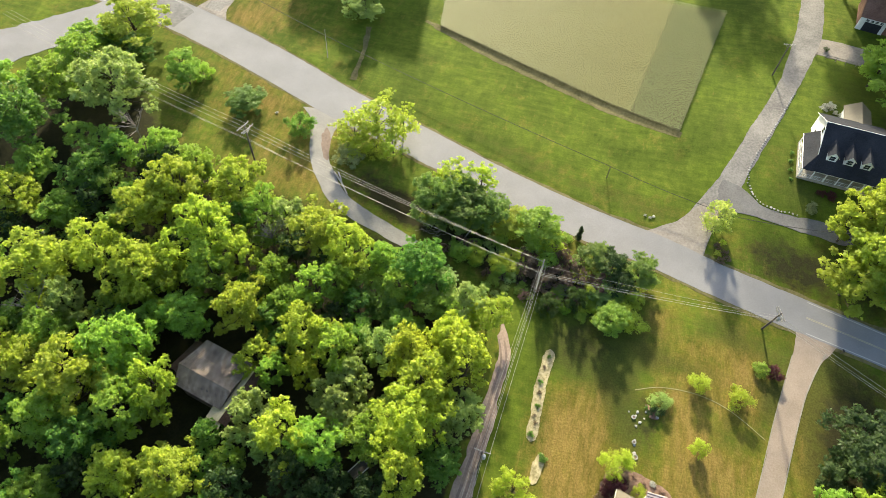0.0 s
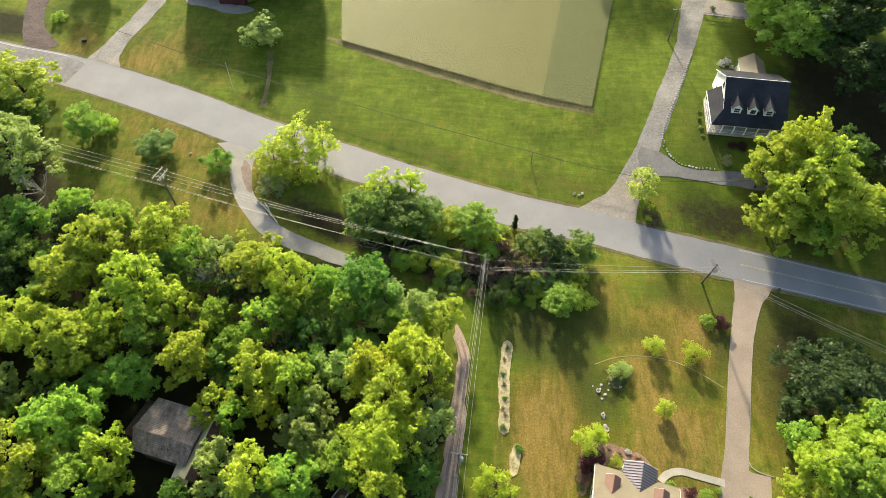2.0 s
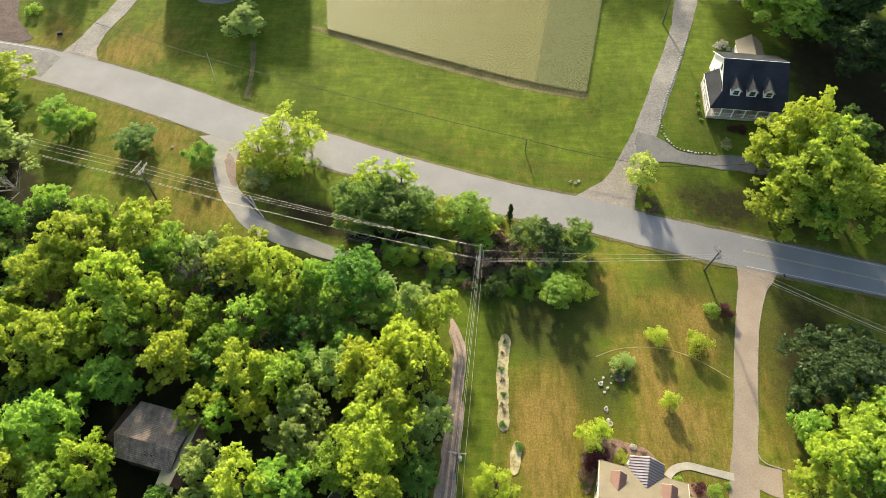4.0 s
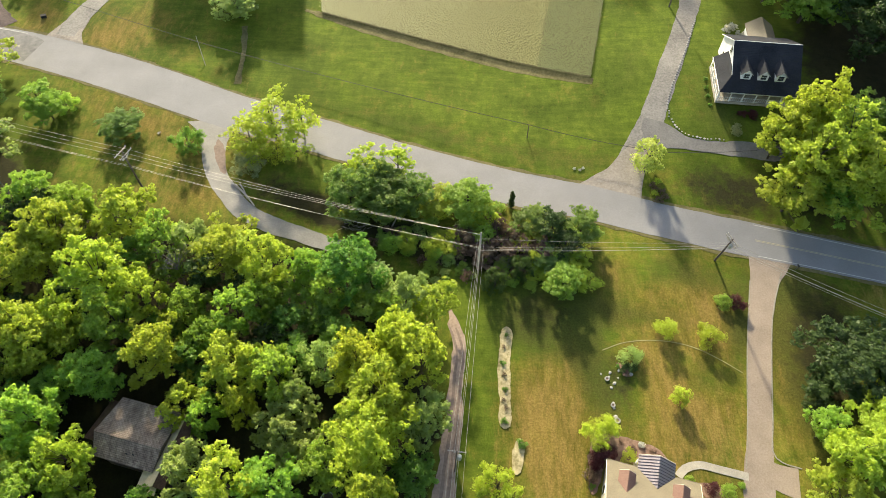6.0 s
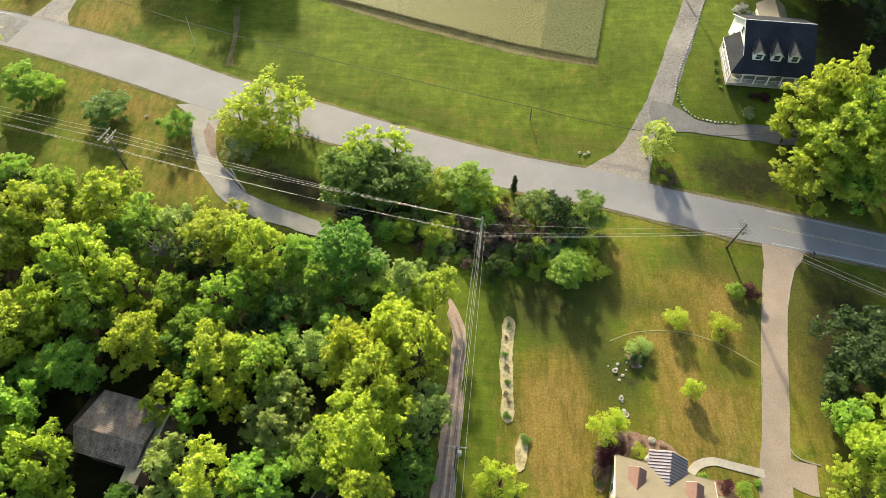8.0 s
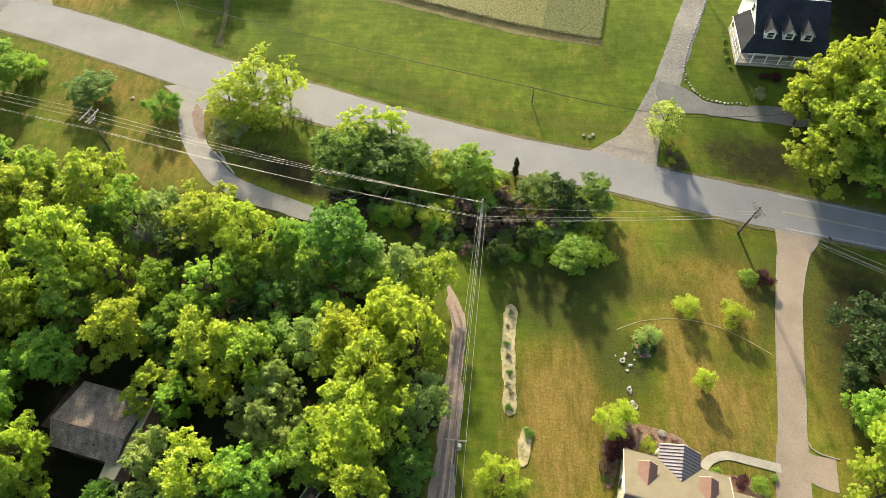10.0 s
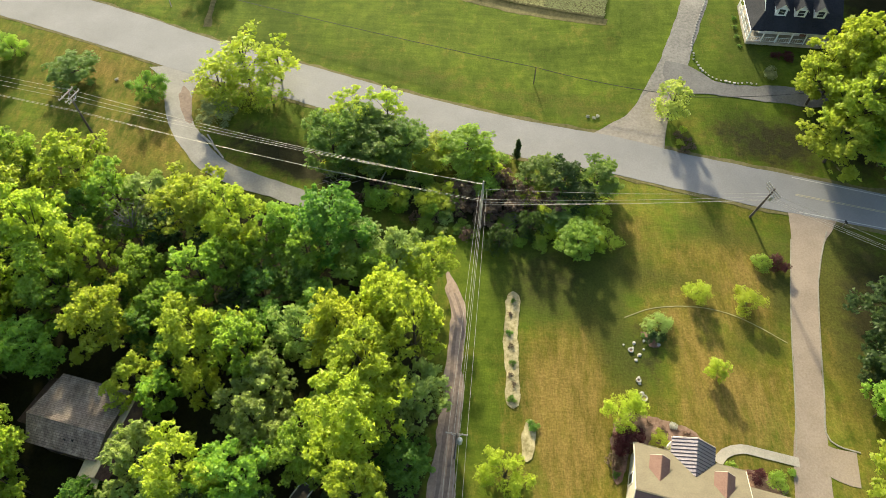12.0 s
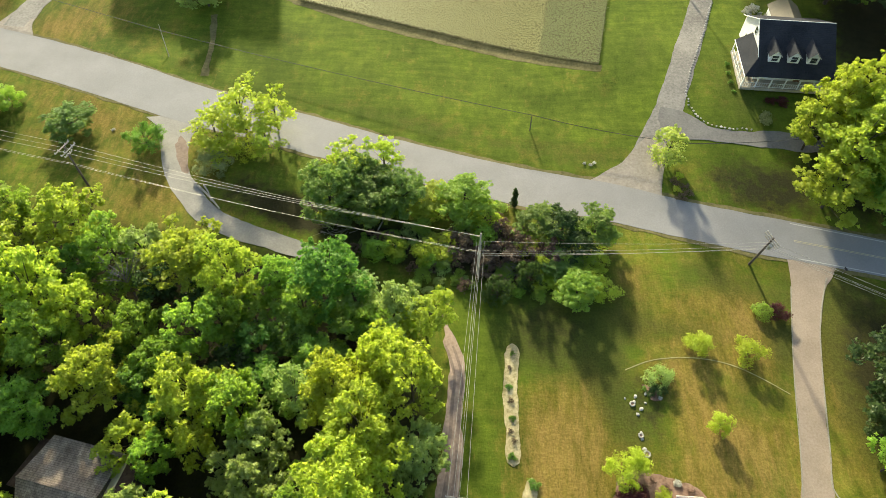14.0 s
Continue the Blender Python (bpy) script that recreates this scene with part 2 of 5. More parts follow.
BARK = worn("bark", (0.03, 0.024, 0.018), (0.10, 0.08, 0.06), 3.0, 0.8, 0.9, 0.2, 0.8, (2, 2, 0.5))
DEADWOOD = worn("dead_twigs", (0.16, 0.13, 0.11), (0.34, 0.29, 0.26), 3.0, 0.8, 0.9, 0.2)
WIRE = worn("bare_cable", (0.30, 0.28, 0.24), (0.45, 0.42, 0.36), 3.0, 0.5, 0.5, 0.5, metal=0.4)
BLACK_WIRE = worn("black_cable", (0.02, 0.02, 0.02), (0.04, 0.04, 0.035), 3.0, 0.5, 0.7, 0.3)
STEEL = worn("galvanised_steel", (0.30, 0.31, 0.32), (0.46, 0.47, 0.48), 4.0, 0.6, 0.5, 0.5, metal=0.6)
CERAMIC = worn("insulator_ceramic", (0.35, 0.34, 0.32), (0.55, 0.53, 0.5), 5.0, 0.6, 0.25, 0.6)
STONE = worn("pale_stone", (0.24, 0.225, 0.20), (0.46, 0.43, 0.38), 4.0, 0.8, 0.8, 0.3)
RUBBER = worn("dark_rubber", (0.012, 0.012, 0.013), (0.03, 0.03, 0.03), 4.0, 0.6, 0.7, 0.3)
PLASTIC = worn("weathered_white_plastic", (0.5, 0.5, 0.48), (0.7, 0.7, 0.67), 4.0, 0.6, 0.5, 0.4)

LEAVES = {
    "y": leaf_material("yellow_green_leaves", (0.266, 0.355, 0.048), (0.453, 0.516, 0.076), (0.582, 0.704, 0.059), 0.550),
    "m": leaf_material("mid_green_leaves", (0.165, 0.290, 0.053), (0.322, 0.433, 0.076), (0.447, 0.664, 0.059), 0.550),
    "d": leaf_material("deep_green_leaves", (0.079, 0.168, 0.033), (0.181, 0.290, 0.048), (0.260, 0.495, 0.051), 0.480),
    "p": leaf_material("sage_green_leaves", (0.236, 0.322, 0.086), (0.352, 0.433, 0.136), (0.478, 0.614, 0.130), 0.520),
    "b": leaf_material("blue_green_needles", (0.19, 0.215, 0.085), (0.37, 0.41, 0.19), (0.36, 0.42, 0.17), 0.4),
    "Y": leaf_material("lime_leaves", (0.315, 0.412, 0.049), (0.444, 0.498, 0.069), (0.592, 0.694, 0.059), 0.550),
    "r": leaf_material("purple_leaves", (0.040, 0.014, 0.013), (0.10, 0.027, 0.026), (0.20, 0.03, 0.04), 0.3),
    "w": leaf_material("white_blossom", (0.30, 0.30, 0.24), (0.62, 0.60, 0.54), (0.6, 0.6, 0.5), 0.3),
    "n": leaf_material("withered_leaves", (0.09, 0.06, 0.04), (0.22, 0.15, 0.10), (0.25, 0.17, 0.08), 0.3),
}
LEAVES["g"] = leaf_material("glossy_dark_leaves", (0.108, 0.187, 0.043), (0.212, 0.304, 0.069), (0.290, 0.466, 0.059), 0.500)
LEAVES["v"] = LEAVES["Y"]
LEAVES["a"] = leaf_material("pale_lime_leaves", (0.27, 0.33, 0.075), (0.50, 0.58, 0.16), (0.62, 0.72, 0.14), 0.55)
# dark thicket leaves; on far-right and gap-filling trees they paint in shade
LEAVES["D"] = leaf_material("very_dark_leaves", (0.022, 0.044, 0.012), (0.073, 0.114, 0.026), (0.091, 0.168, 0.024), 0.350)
GRAIN_GREEN = leaf_material("greener_grain", (0.21, 0.23, 0.09), (0.29, 0.305, 0.13), (0.43, 0.45, 0.18), 0.45, True)
GRAIN = leaf_material("ripening_grain", (0.325, 0.32, 0.13), (0.43, 0.415, 0.18), (0.64, 0.585, 0.27), 0.48, True)


# ---- mesh helpers ----
def link_mesh(name, mesh, material, parent=None, label=""):
    ob = new(name, mesh)
    if material is not None and not mesh.materials:
        mesh.materials.append(material)
    if parent is not None:
        ob.parent = parent
    return tagged(ob, label=label)


def part(name, bm, material, parent, label=""):
    mesh = bpy.data.meshes.new(name)
    bm.to_mesh(mesh)
    bm.free()
    return link_mesh(name, mesh, material, parent, label)


def from_arrays(name, verts, faces, smooth=False):
    mesh = bpy.data.meshes.new(name)
    mesh.from_pydata([tuple(v) for v in verts], [], [tuple(f) for f in faces])
    if smooth:
        mesh.shade_smooth()
    mesh.update()
    return mesh


def thing(name, m, label, category, group="", kind=""):
    ob = new(name)
    ob.matrix_world = m
    return tagged(ob, label, category, group, kind)


def box(bm, x0, x1, y0, y1, z0, z1, bevel=0.0):
    """A box between two corners, with its edges rounded a little."""
    made = bmesh.ops.create_cube(bm, size=1)["verts"]
    for v in made:
        v.co = ((x0 + x1) / 2 + v.co.x * (x1 - x0), (y0 + y1) / 2 + v.co.y * (y1 - y0), (z0 + z1) / 2 + v.co.z * (z1 - z0))
    if bevel:
        edges = list({e for v in made for e in v.link_edges})
        bmesh.ops.bevel(bm, geom=edges, offset=bevel, segments=1, affect="EDGES")
    return bm


def a_box(*size, bevel=0.0):
    return box(bmesh.new(), *size, bevel=bevel)


def slab(corners, thick):
    """A flat plate under the given corners (counter-clockwise from above)."""
    bm = bmesh.new()
    top = [bm.verts.new(c) for c in corners]
    low = [bm.verts.new((c[0], c[1], c[2] - thick)) for c in corners]
    bm.faces.new(top)
    bm.faces.new(low[::-1])
    for i in range(len(top)):
        j = (i + 1) % len(top)
        bm.faces.new((top[j], top[i], low[i], low[j]))
    bmesh.ops.recalc_face_normals(bm, faces=bm.faces)
    return bm


def rod(bm, a, b, r0, r1=None, sides=8):
    """A tapered bar from a to b."""
    a, b = Vector(a), Vector(b)
    r1 = r0 if r1 is None else r1
    turn = (b - a).to_track_quat("Z", "Y").to_matrix()
    rings = []
    for c, r in ((a, r0), (b, r1)):
        rings.append([bm.verts.new(c + turn @ Vector((r * math.cos(k * math.tau / sides), r * math.sin(k * math.tau / sides), 0))) for k in range(sides)])
    for k in range(sides):
        j = (k + 1) % sides
        bm.faces.new((rings[0][k], rings[0][j], rings[1][j], rings[1][k]))
    bm.faces.new(rings[0][::-1])
    bm.faces.new(rings[1])
    return bm


def curve_points(pts, step=1.0):
    """Points along a smooth line through pts (rows of any width)."""
    p = np.array(pts, float)
    p = np.vstack([2 * p[0] - p[1], p, 2 * p[-1] - p[-2]])
    out = []
    for i in range(1, len(p) - 2):
        n = max(2, int(np.linalg.norm(p[i + 1][:2] - p[i][:2]) / step))
        for t in np.linspace(0, 1, n, endpoint=False):
            out.append(0.5 * (2 * p[i] + (p[i + 1] - p[i - 1]) * t + (2 * p[i - 1] - 5 * p[i] + 4 * p[i + 1] - p[i + 2]) * t**2
                              + (3 * p[i] - p[i - 1] - 3 * p[i + 1] + p[i + 2]) * t**3))
    out.append(p[-2])
    return np.array(out)


def strip(name, rows, material, lift, label, category, rough_edge=0.0, kind="structure", parent=None, cross=6, seed=3, rounded=False):
    """A paved way over the ground along rows of (x, y, width), with a skirt at its sides."""
    c = curve_points(rows, 0.4 if rounded else 0.8)
    if rounded:
        run = np.concatenate([[0], np.cumsum(np.linalg.norm(np.diff(c[:, :2], axis=0), axis=1))])
        left = np.clip(np.minimum(run, run[-1] - run) / (c[:, 2].max() * 0.5), 0.02, 1)
        c[:, 2] *= np.sqrt(1 - (1 - left) ** 2)
    d = np.gradient(c[:, :2], axis=0)
    d /= np.linalg.norm(d, axis=1, keepdims=True)
    side = np.stack([d[:, 1], -d[:, 0]], 1)
    rng = np.random.default_rng(seed)
    us = np.linspace(-0.5, 0.5, cross)
    verts, faces = [], []
    wob = np.cumsum(rng.normal(0, 1, (len(c), 2)), axis=0)
    ker = min(9, len(c))
    wob = (wob - np.vstack([np.convolve(wob[:, k], np.ones(ker) / ker, "same") for k in range(2)]).T) * rough_edge
    for i, (p, s) in enumerate(zip(c, side)):
        row = []
        for u in us:
            extra = wob[i, 0] if u < -0.49 else wob[i, 1] if u > 0.49 else 0
            q = p[:2] + s * (u * p[2] + extra)
            row.append((q[0], q[1], gz(*q) + lift))
        verts += [(row[0][0], row[0][1], row[0][2] - lift - 0.1), *row, (row[-1][0], row[-1][1], row[-1][2] - lift - 0.1)]
    w = cross + 2
    for i in range(len(c) - 1):
        for k in range(w - 1):
            faces.append((i * w + k, i * w + k + 1, (i + 1) * w + k + 1, (i + 1) * w + k))
    ob = link_mesh(name, from_arrays(name, verts, faces), material, parent)
    return tagged(ob, label, category, kind=kind) if parent is None else ob


# ---- ground ----
def axis_steps(lo, hi, step):
    near = np.arange(lo, hi + step / 2, step)
    far = np.array([4, 10, 20, 40, 80, 160, 320, 640, 1200, 2000.0])
    return np.concatenate([lo - far[::-1], near, hi + far])


def blob(x, y, cx, cy, rx, ry, turn=0.0):
    c, s = math.cos(radians(turn)), math.sin(radians(turn))
    u, v = (x - cx) * c + (y - cy) * s, -(x - cx) * s + (y - cy) * c
    return np.exp(-((u / rx) ** 2 + (v / ry) ** 2))


def build_ground():
    xs, ys = axis_steps(-135, 110, 1.0), axis_steps(-12, 170, 1.0)
    gx, gy = np.meshgrid(xs, ys)
    zz = ground_z(gx, gy)
    verts = np.stack([gx.ravel(), gy.ravel(), zz.ravel()], 1)
    w, h = len(xs), len(ys)
    idx = np.arange(w * h).reshape(h, w)
    faces = np.stack([idx[:-1, :-1], idx[:-1, 1:], idx[1:, 1:], idx[1:, :-1]], -1).reshape(-1, 4)
    mesh = from_arrays("ground", verts.tolist(), faces.tolist(), True)
    x, y = verts[:, 0], verts[:, 1]
    dry = 0.29 - 0.10 * ramp01(68, 80, y) + 0.22 * blob(x, y, 22, 42, 20, 20) + 0.40 * blob(x, y, 33, 38, 11, 12) + 0.45 * blob(x, y, 15, 32, 5, 12, -4) + 0.35 * blob(x, y, 40, 55, 8, 7)
    dry += 0.32 * blob(x, y, 27, 56, 6, 7) + 0.30 * blob(x, y, -42, 72, 9, 10) + 0.30 * blob(x, y, -62, 90, 14, 5, -20)
    dry += 0.35 * blob(x, y, -66, 112, 8, 8) - 0.35 * blob(x, y, 9, 52, 10, 7) - 0.28 * blob(x, y, 5, 36, 2.2, 16) + 0.3 * blob(x, y, 49, 40, 2, 12)
    dry += 0.05 * blob(x, y, -5, 92, 40, 12) + 0.18 * blob(x, y, 10, 84, 40, 2.5, -16) - 0.3 * blob(x, y, 26.5, 38, 4, 5) - 0.2 * blob(x, y, 36, 95, 8, 14)
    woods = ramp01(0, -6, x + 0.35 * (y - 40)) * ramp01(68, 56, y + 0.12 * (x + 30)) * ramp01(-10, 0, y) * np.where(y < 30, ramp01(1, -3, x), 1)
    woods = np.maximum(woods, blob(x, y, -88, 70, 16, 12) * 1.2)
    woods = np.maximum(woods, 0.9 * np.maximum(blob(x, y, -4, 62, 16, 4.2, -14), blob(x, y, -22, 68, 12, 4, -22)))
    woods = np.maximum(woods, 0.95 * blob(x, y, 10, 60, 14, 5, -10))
    # bare earth, with the shade under trees painted in as darker ground
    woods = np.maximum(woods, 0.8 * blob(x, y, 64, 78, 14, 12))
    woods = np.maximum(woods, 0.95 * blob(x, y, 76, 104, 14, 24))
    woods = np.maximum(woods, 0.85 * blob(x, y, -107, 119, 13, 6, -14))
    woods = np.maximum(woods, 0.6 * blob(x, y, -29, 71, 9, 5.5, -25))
    # shade on the eastern lawns, painted with the soil colour
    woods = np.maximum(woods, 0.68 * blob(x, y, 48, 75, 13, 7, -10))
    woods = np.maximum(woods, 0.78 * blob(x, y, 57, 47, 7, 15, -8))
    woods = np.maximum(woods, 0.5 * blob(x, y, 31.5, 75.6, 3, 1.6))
    dry += 0.22 * blob(x, y, 43, 95, 5, 12)
    dry += 0.5 * blob(x, y, 18.6, 41, 1.4, 6) - 0.5 * blob(x, y, 15, 49, 8, 7) - 0.35 * blob(x, y, 25, 39, 4.5, 8) - 0.35 * blob(x, y, 37, 41.5, 5, 4) - 0.2 * blob(x, y, 31, 57, 5, 5)
    dry += 0.13 * (1 - ramp01(60, 68, y)) * ramp01(10, 18, x) - 0.12 * ramp01(78, 86, y) * ramp01(-50, -30, x) + 0.3 * blob(x, y, 54, 46, 5, 14)
    dry += 0.55 * blob(x, y, -87, 114, 4, 6) + 0.4 * blob(x, y, -72, 109, 5, 6, -20) + 0.40 * blob(x, y, 41, 52, 5, 5) + 0.25 * blob(x, y, -55, 82, 14, 9) + 0.3 * blob(x, y, 13, 33, 2.5, 8, 6)
    dry -= 0.26 * blob(x, y, 34, 57, 14, 8) + 0.16 * blob(x, y, 45, 46, 2.5, 10) + 0.15 * blob(x, y, 21, 46, 5, 6)
    dry += 0.35 * blob(x, y, 39.5, 50, 2.6, 5, 12) + 0.3 * blob(x, y, 25, 58, 2.5, 2) + 0.25 * blob(x, y, 33, 55.5, 3, 1.6) + 0.25 * blob(x, y, 31, 40, 5, 4)
    dry -= 0.05 * (1 - ramp01(58, 66, y)) * ramp01(3, 8, x)
    # diffuse shade below the ditch shrubs painted in, plus darker grass by the stones
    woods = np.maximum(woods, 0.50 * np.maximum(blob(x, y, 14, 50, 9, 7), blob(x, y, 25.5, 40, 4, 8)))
    # denser grass, and tree and shrub shade painted as darker lawn
    lush_shade = 1.1 * blob(x, y, 14, 49, 8, 6.5) + 0.6 * blob(x, y, 21, 42, 3.5, 9) + 0.55 * blob(x, y, 24.8, 37, 3.5, 6) + 0.5 * blob(x, y, 30, 50.5, 14, 2.6, -4)
    lush_shade += 0.6 * blob(x, y, 44.5, 50, 2.2, 8, -12) + 0.5 * blob(x, y, 38, 41.5, 4, 4) + 1.25 * blob(x, y, 54.5, 47, 6, 17, -6) + 0.8 * blob(x, y, 52, 57, 4, 4)
    lush_shade += 0.5 * blob(x, y, -4, 86.5, 28, 3.0, -16) + 0.45 * blob(x, y, 22, 82, 9, 4.5, -20) + 0.4 * blob(x, y, 33, 104, 3.5, 14, -20) + 0.65 * blob(x, y, 48, 94, 7, 12) + 0.55 * blob(x, y, 59, 119, 8, 10)
    lush_shade += 0.7 * blob(x, y, 38, 58.5, 9, 4, -8) + 0.35 * blob(x, y, 24, 56, 6, 5)
    for key, val in (("dry", dry), ("soil", woods), ("lush_shade", lush_shade)):
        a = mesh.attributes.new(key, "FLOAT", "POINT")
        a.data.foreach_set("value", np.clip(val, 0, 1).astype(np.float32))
    tagged(link_mesh("ground", mesh, GRASS), "mown lawn and field with dry patches, leaf litter and painted shade", "ground", kind="structure")


build_ground()

ROAD = [(-150, 122, 9), (-109, 109.5, 8.6), (-88, 105.2, 8.8), (-72, 100.7, 9), (-57, 95.5, 9), (-42, 89.8, 8.6), (-25, 84.6, 8),
        (-8, 79.2, 7.6), (10, 74.4, 7.4), (24, 71.6, 7.2), (36, 68.5, 6.8), (50, 66.0, 6.4), (68, 62.5, 6.2), (100, 56, 6.2), (150, 45, 6.2)]
road = strip("road", ROAD, ASPHALT, 0.06, "worn grey asphalt country road with faded lines", "road", 0.035)
for lo, hi in ((50, 151), (-151, -84)):      # left out in between, where sun glare on the road hides them
    seg = [(x, y, w) for x, y, w in curve_points(ROAD, 4.0) if lo <= x <= hi]
    for name, off, wide_line, paint in (("edge_line", -0.45, 0.12, LINE_WHITE), ("edge_line", 0.45, 0.12, LINE_WHITE), ("centre_line", 0.016, 0.10, LINE_YELLOW), ("centre_line", -0.016, 0.10, LINE_YELLOW)):
        strip(name, [(x, y + off * w, wide_line) for x, y, w in seg], paint, 0.068, "", "", parent=road, cross=2)

strip("older_asphalt", [(-150, 122, 7.6), (-109, 109.5, 7.4), (-96, 106.9, 7.4), (-88, 105.2, 7.0), (-84.5, 104.2, 5.0)], DARKER_ASPHALT, 0.064, "", "", 0.12, parent=road, seed=9)
for side_ in (-1, 1):
    strip("road_verge", [(x, y + side_ * (0.53 * w + 0.15), 0.7) for x, y, w in ROAD], MARGIN, 0.035, "thin verge of bare soil along the road", "verge", 0.12, seed=11 + side_)
strip("driveway", [(51.9, 63.6, 7.6), (51.2, 61.3, 6.0), (50.2, 58.6, 4.4), (47.9, 51, 3.6), (46.2, 43.6, 3.4), (44.5, 35.2, 3.4), (43.2, 29.5, 4.0), (42.2, 25, 4.4), (41, 18, 4.4)],
      DRIVE, 0.05, "pinkish grey asphalt driveway from the road to the house", "driveway", 0.04)
strip("driveway_apron", [(43.6, 28.6, 3.2), (46, 27.4, 3.8), (48.0, 27.0, 4.0)], DRIVE, 0.045, "asphalt turning bay beside the driveway", "driveway", 0.03)
strip("garden_path", [(31.6, 26.7, 1.1), (32.6, 27.8, 1.1), (34.6, 28.4, 1.05), (37.2, 28.0, 1.05), (41.2, 27.4, 1.1)], CONCRETE, 0.07, "curved pale concrete path to the porch", "path")
strip("gravel_lane", [(-43.9, 87.4, 11.0), (-43.6, 85.4, 7.6), (-43.4, 83.6, 5.8), (-43, 80.5, 4.4), (-41.2, 75, 3.6), (-38, 70.4, 3.4), (-34.4, 66.8, 3.4), (-29.2, 64.2, 3.0), (-24, 62.6, 2.8), (-18, 60.5, 2.6)],
      LANE, 0.05, "pale gravel lane curving into the woods", "lane", 0.06)
strip("drive_apron", [(26.4, 72.2, 13.0), (27.9, 74.9, 9.4), (29.6, 77.6, 6.6), (31.2, 80.9, 5.2), (32.6, 83.8, 3.6)], APRON, 0.054, "pale worn mouth of the gravel drive", "driveway", 0.06)
strip("gravel_drive", [(30.2, 79.0, 5.0), (30.6, 79.8, 5.1), (31.0, 80.5, 5.2), (33.6, 86, 5.0), (36.2, 92.5, 4.2), (39.3, 101, 4.2), (43.6, 112.8, 4.0), (46.4, 121.5, 4.0), (48.6, 130, 5.0), (50.5, 139, 5.5), (51.5, 152, 5), (52, 170, 5)],
      GRAVEL, 0.05, "pale gravel drive past the field edge", "driveway", 0.07)
strip("side_drive", [(33.5, 86.8, 5.0), (37.2, 86.0, 4.0), (42, 84.8, 2.6), (47, 84.2, 2.8), (53, 83.8, 3.4), (62, 83, 3.4)], DARK_PATCH, 0.056, "worn dark asphalt side drive to the house", "driveway", 0.1)
strip("dirt_track", [(0.2, 51.5, 0.6), (0.9, 48.6, 1.2), (2.1, 44.2, 1.9), (1.9, 36.5, 2.1), (1.7, 31, 2.4), (1.0, 23.8, 2.7), (0.5, 16, 2.9)], TRACK, 0.05, "brown dirt track along the wood's edge", "track", 0.14)
for off in (-0.45, 0.45):
    strip("wheel_rut", [(1.1 + off, 47.0, 0.28), (2.3 + off, 43.0, 0.34), (2.0 + off, 36.5, 0.38), (1.8 + off, 31, 0.42), (1.1 + off, 23.8, 0.45), (0.6 + off, 16, 0.45)], RUT, 0.056, "darker wheel rut worn into the dirt track", "track", 0.05, cross=3, seed=6)
strip("farm_apron", [(-80.4, 103, 12), (-80.3, 106.6, 9), (-80.0, 110.4, 6), (-79.0, 115, 4.2)], APRON, 0.055, "pale worn mouth of a gravel drive", "driveway", 0.1)
strip("farm_drive", [(-80.3, 109, 4.4), (-80.0, 111, 4.4), (-78.5, 117.5, 4.4), (-75.6, 127.8, 4.2), (-72, 150, 4.2)], GRAVEL, 0.062, "pale gravel drive leaving the road", "driveway", 0.12)
strip("gravel_yard", [(-68.5, 131.2, 3.6), (-63, 130.9, 4.2), (-57, 128.6, 3.4), (-51.5, 128.6, 2.2)], APRON, 0.05, "pale gravel yard in front of the barn", "yard", 0.12, rounded=True)
strip("foot_path", [(-44.6, 114.2, 1.5), (-43.6, 109, 1.0), (-42.9, 104.5, 0.9), (-42.4, 97.0, 1.2)], MARGIN, 0.035, "faint worn path from the round tree to the road", "path", 0.1)
strip("dirt_patch", [(-94, 110.6, 7), (-97.5, 114.5, 5.5), (-101, 121, 4.6), (-106, 140, 5)], DIRT, 0.055, "bare dark brown dirt entrance", "track", 0.12)
strip("parking_pad", [(50.5, 133.5, 5.5), (56, 133.4, 6), (64, 132.5, 6)], APRON, 0.045, "pale gravel parking pad beyond the fence", "driveway", 0.1)
strip("branch_road", [(-99, 104, 8), (-106, 96, 9), (-113, 88, 11), (-124, 78, 12), (-150, 60, 12)], ASPHALT, 0.052, "grey asphalt road branching off", "road", 0.2)
walk_curb = strip("driveway_curb", [(47.9, 58.6, 0.12), (46.05, 51, 0.12), (44.4, 43.6, 0.12), (42.7, 35.2, 0.12), (41.1, 28.4, 0.12)], KERB, 0.075, "low concrete edging along the driveway", "curb", cross=3)
strip("driveway_curb", [(53.2, 60.2, 0.16), (51.2, 55.5, 0.16), (49.7, 51, 0.16), (48.0, 43.6, 0.16), (46.3, 35.2, 0.16), (45.4, 31.2, 0.16), (46.4, 29.7, 0.16), (48.8, 29.0, 0.16)],
      KERB, 0.075, "low concrete edging along the driveway", "curb", cross=3)
strip("field_margin", [(-33, 120.2, 1.2), (-18, 114.2, 2.6), (-2, 108.9, 2.8), (13, 104.0, 2.6), (25.6, 100.2, 2.0)], MARGIN, 0.03, "thin worn grass along the grain", "soil", 0.12)
strip("lawn_edging", [(23.1, 44.5, 0.12), (26.8, 46.0, 0.12), (31.7, 46.5, 0.12), (36.4, 45.8, 0.12), (40.3, 44.3, 0.12), (43.6, 42.5, 0.12)], EDGE, 0.035, "thin curved edging across the lawn", "edging", cross=3)
strip("garden_bed", [(9.1, 47.6, 1.7), (9.1, 46.4, 1.8), (8.9, 44, 1.7), (8.7, 40, 1.8), (8.9, 36, 1.6), (8.8, 33, 1.7), (8.8, 31.9, 1.7)], STRAW, 0.06, "long narrow bed of pale straw mulch", "garden bed", 0.06, rounded=True)
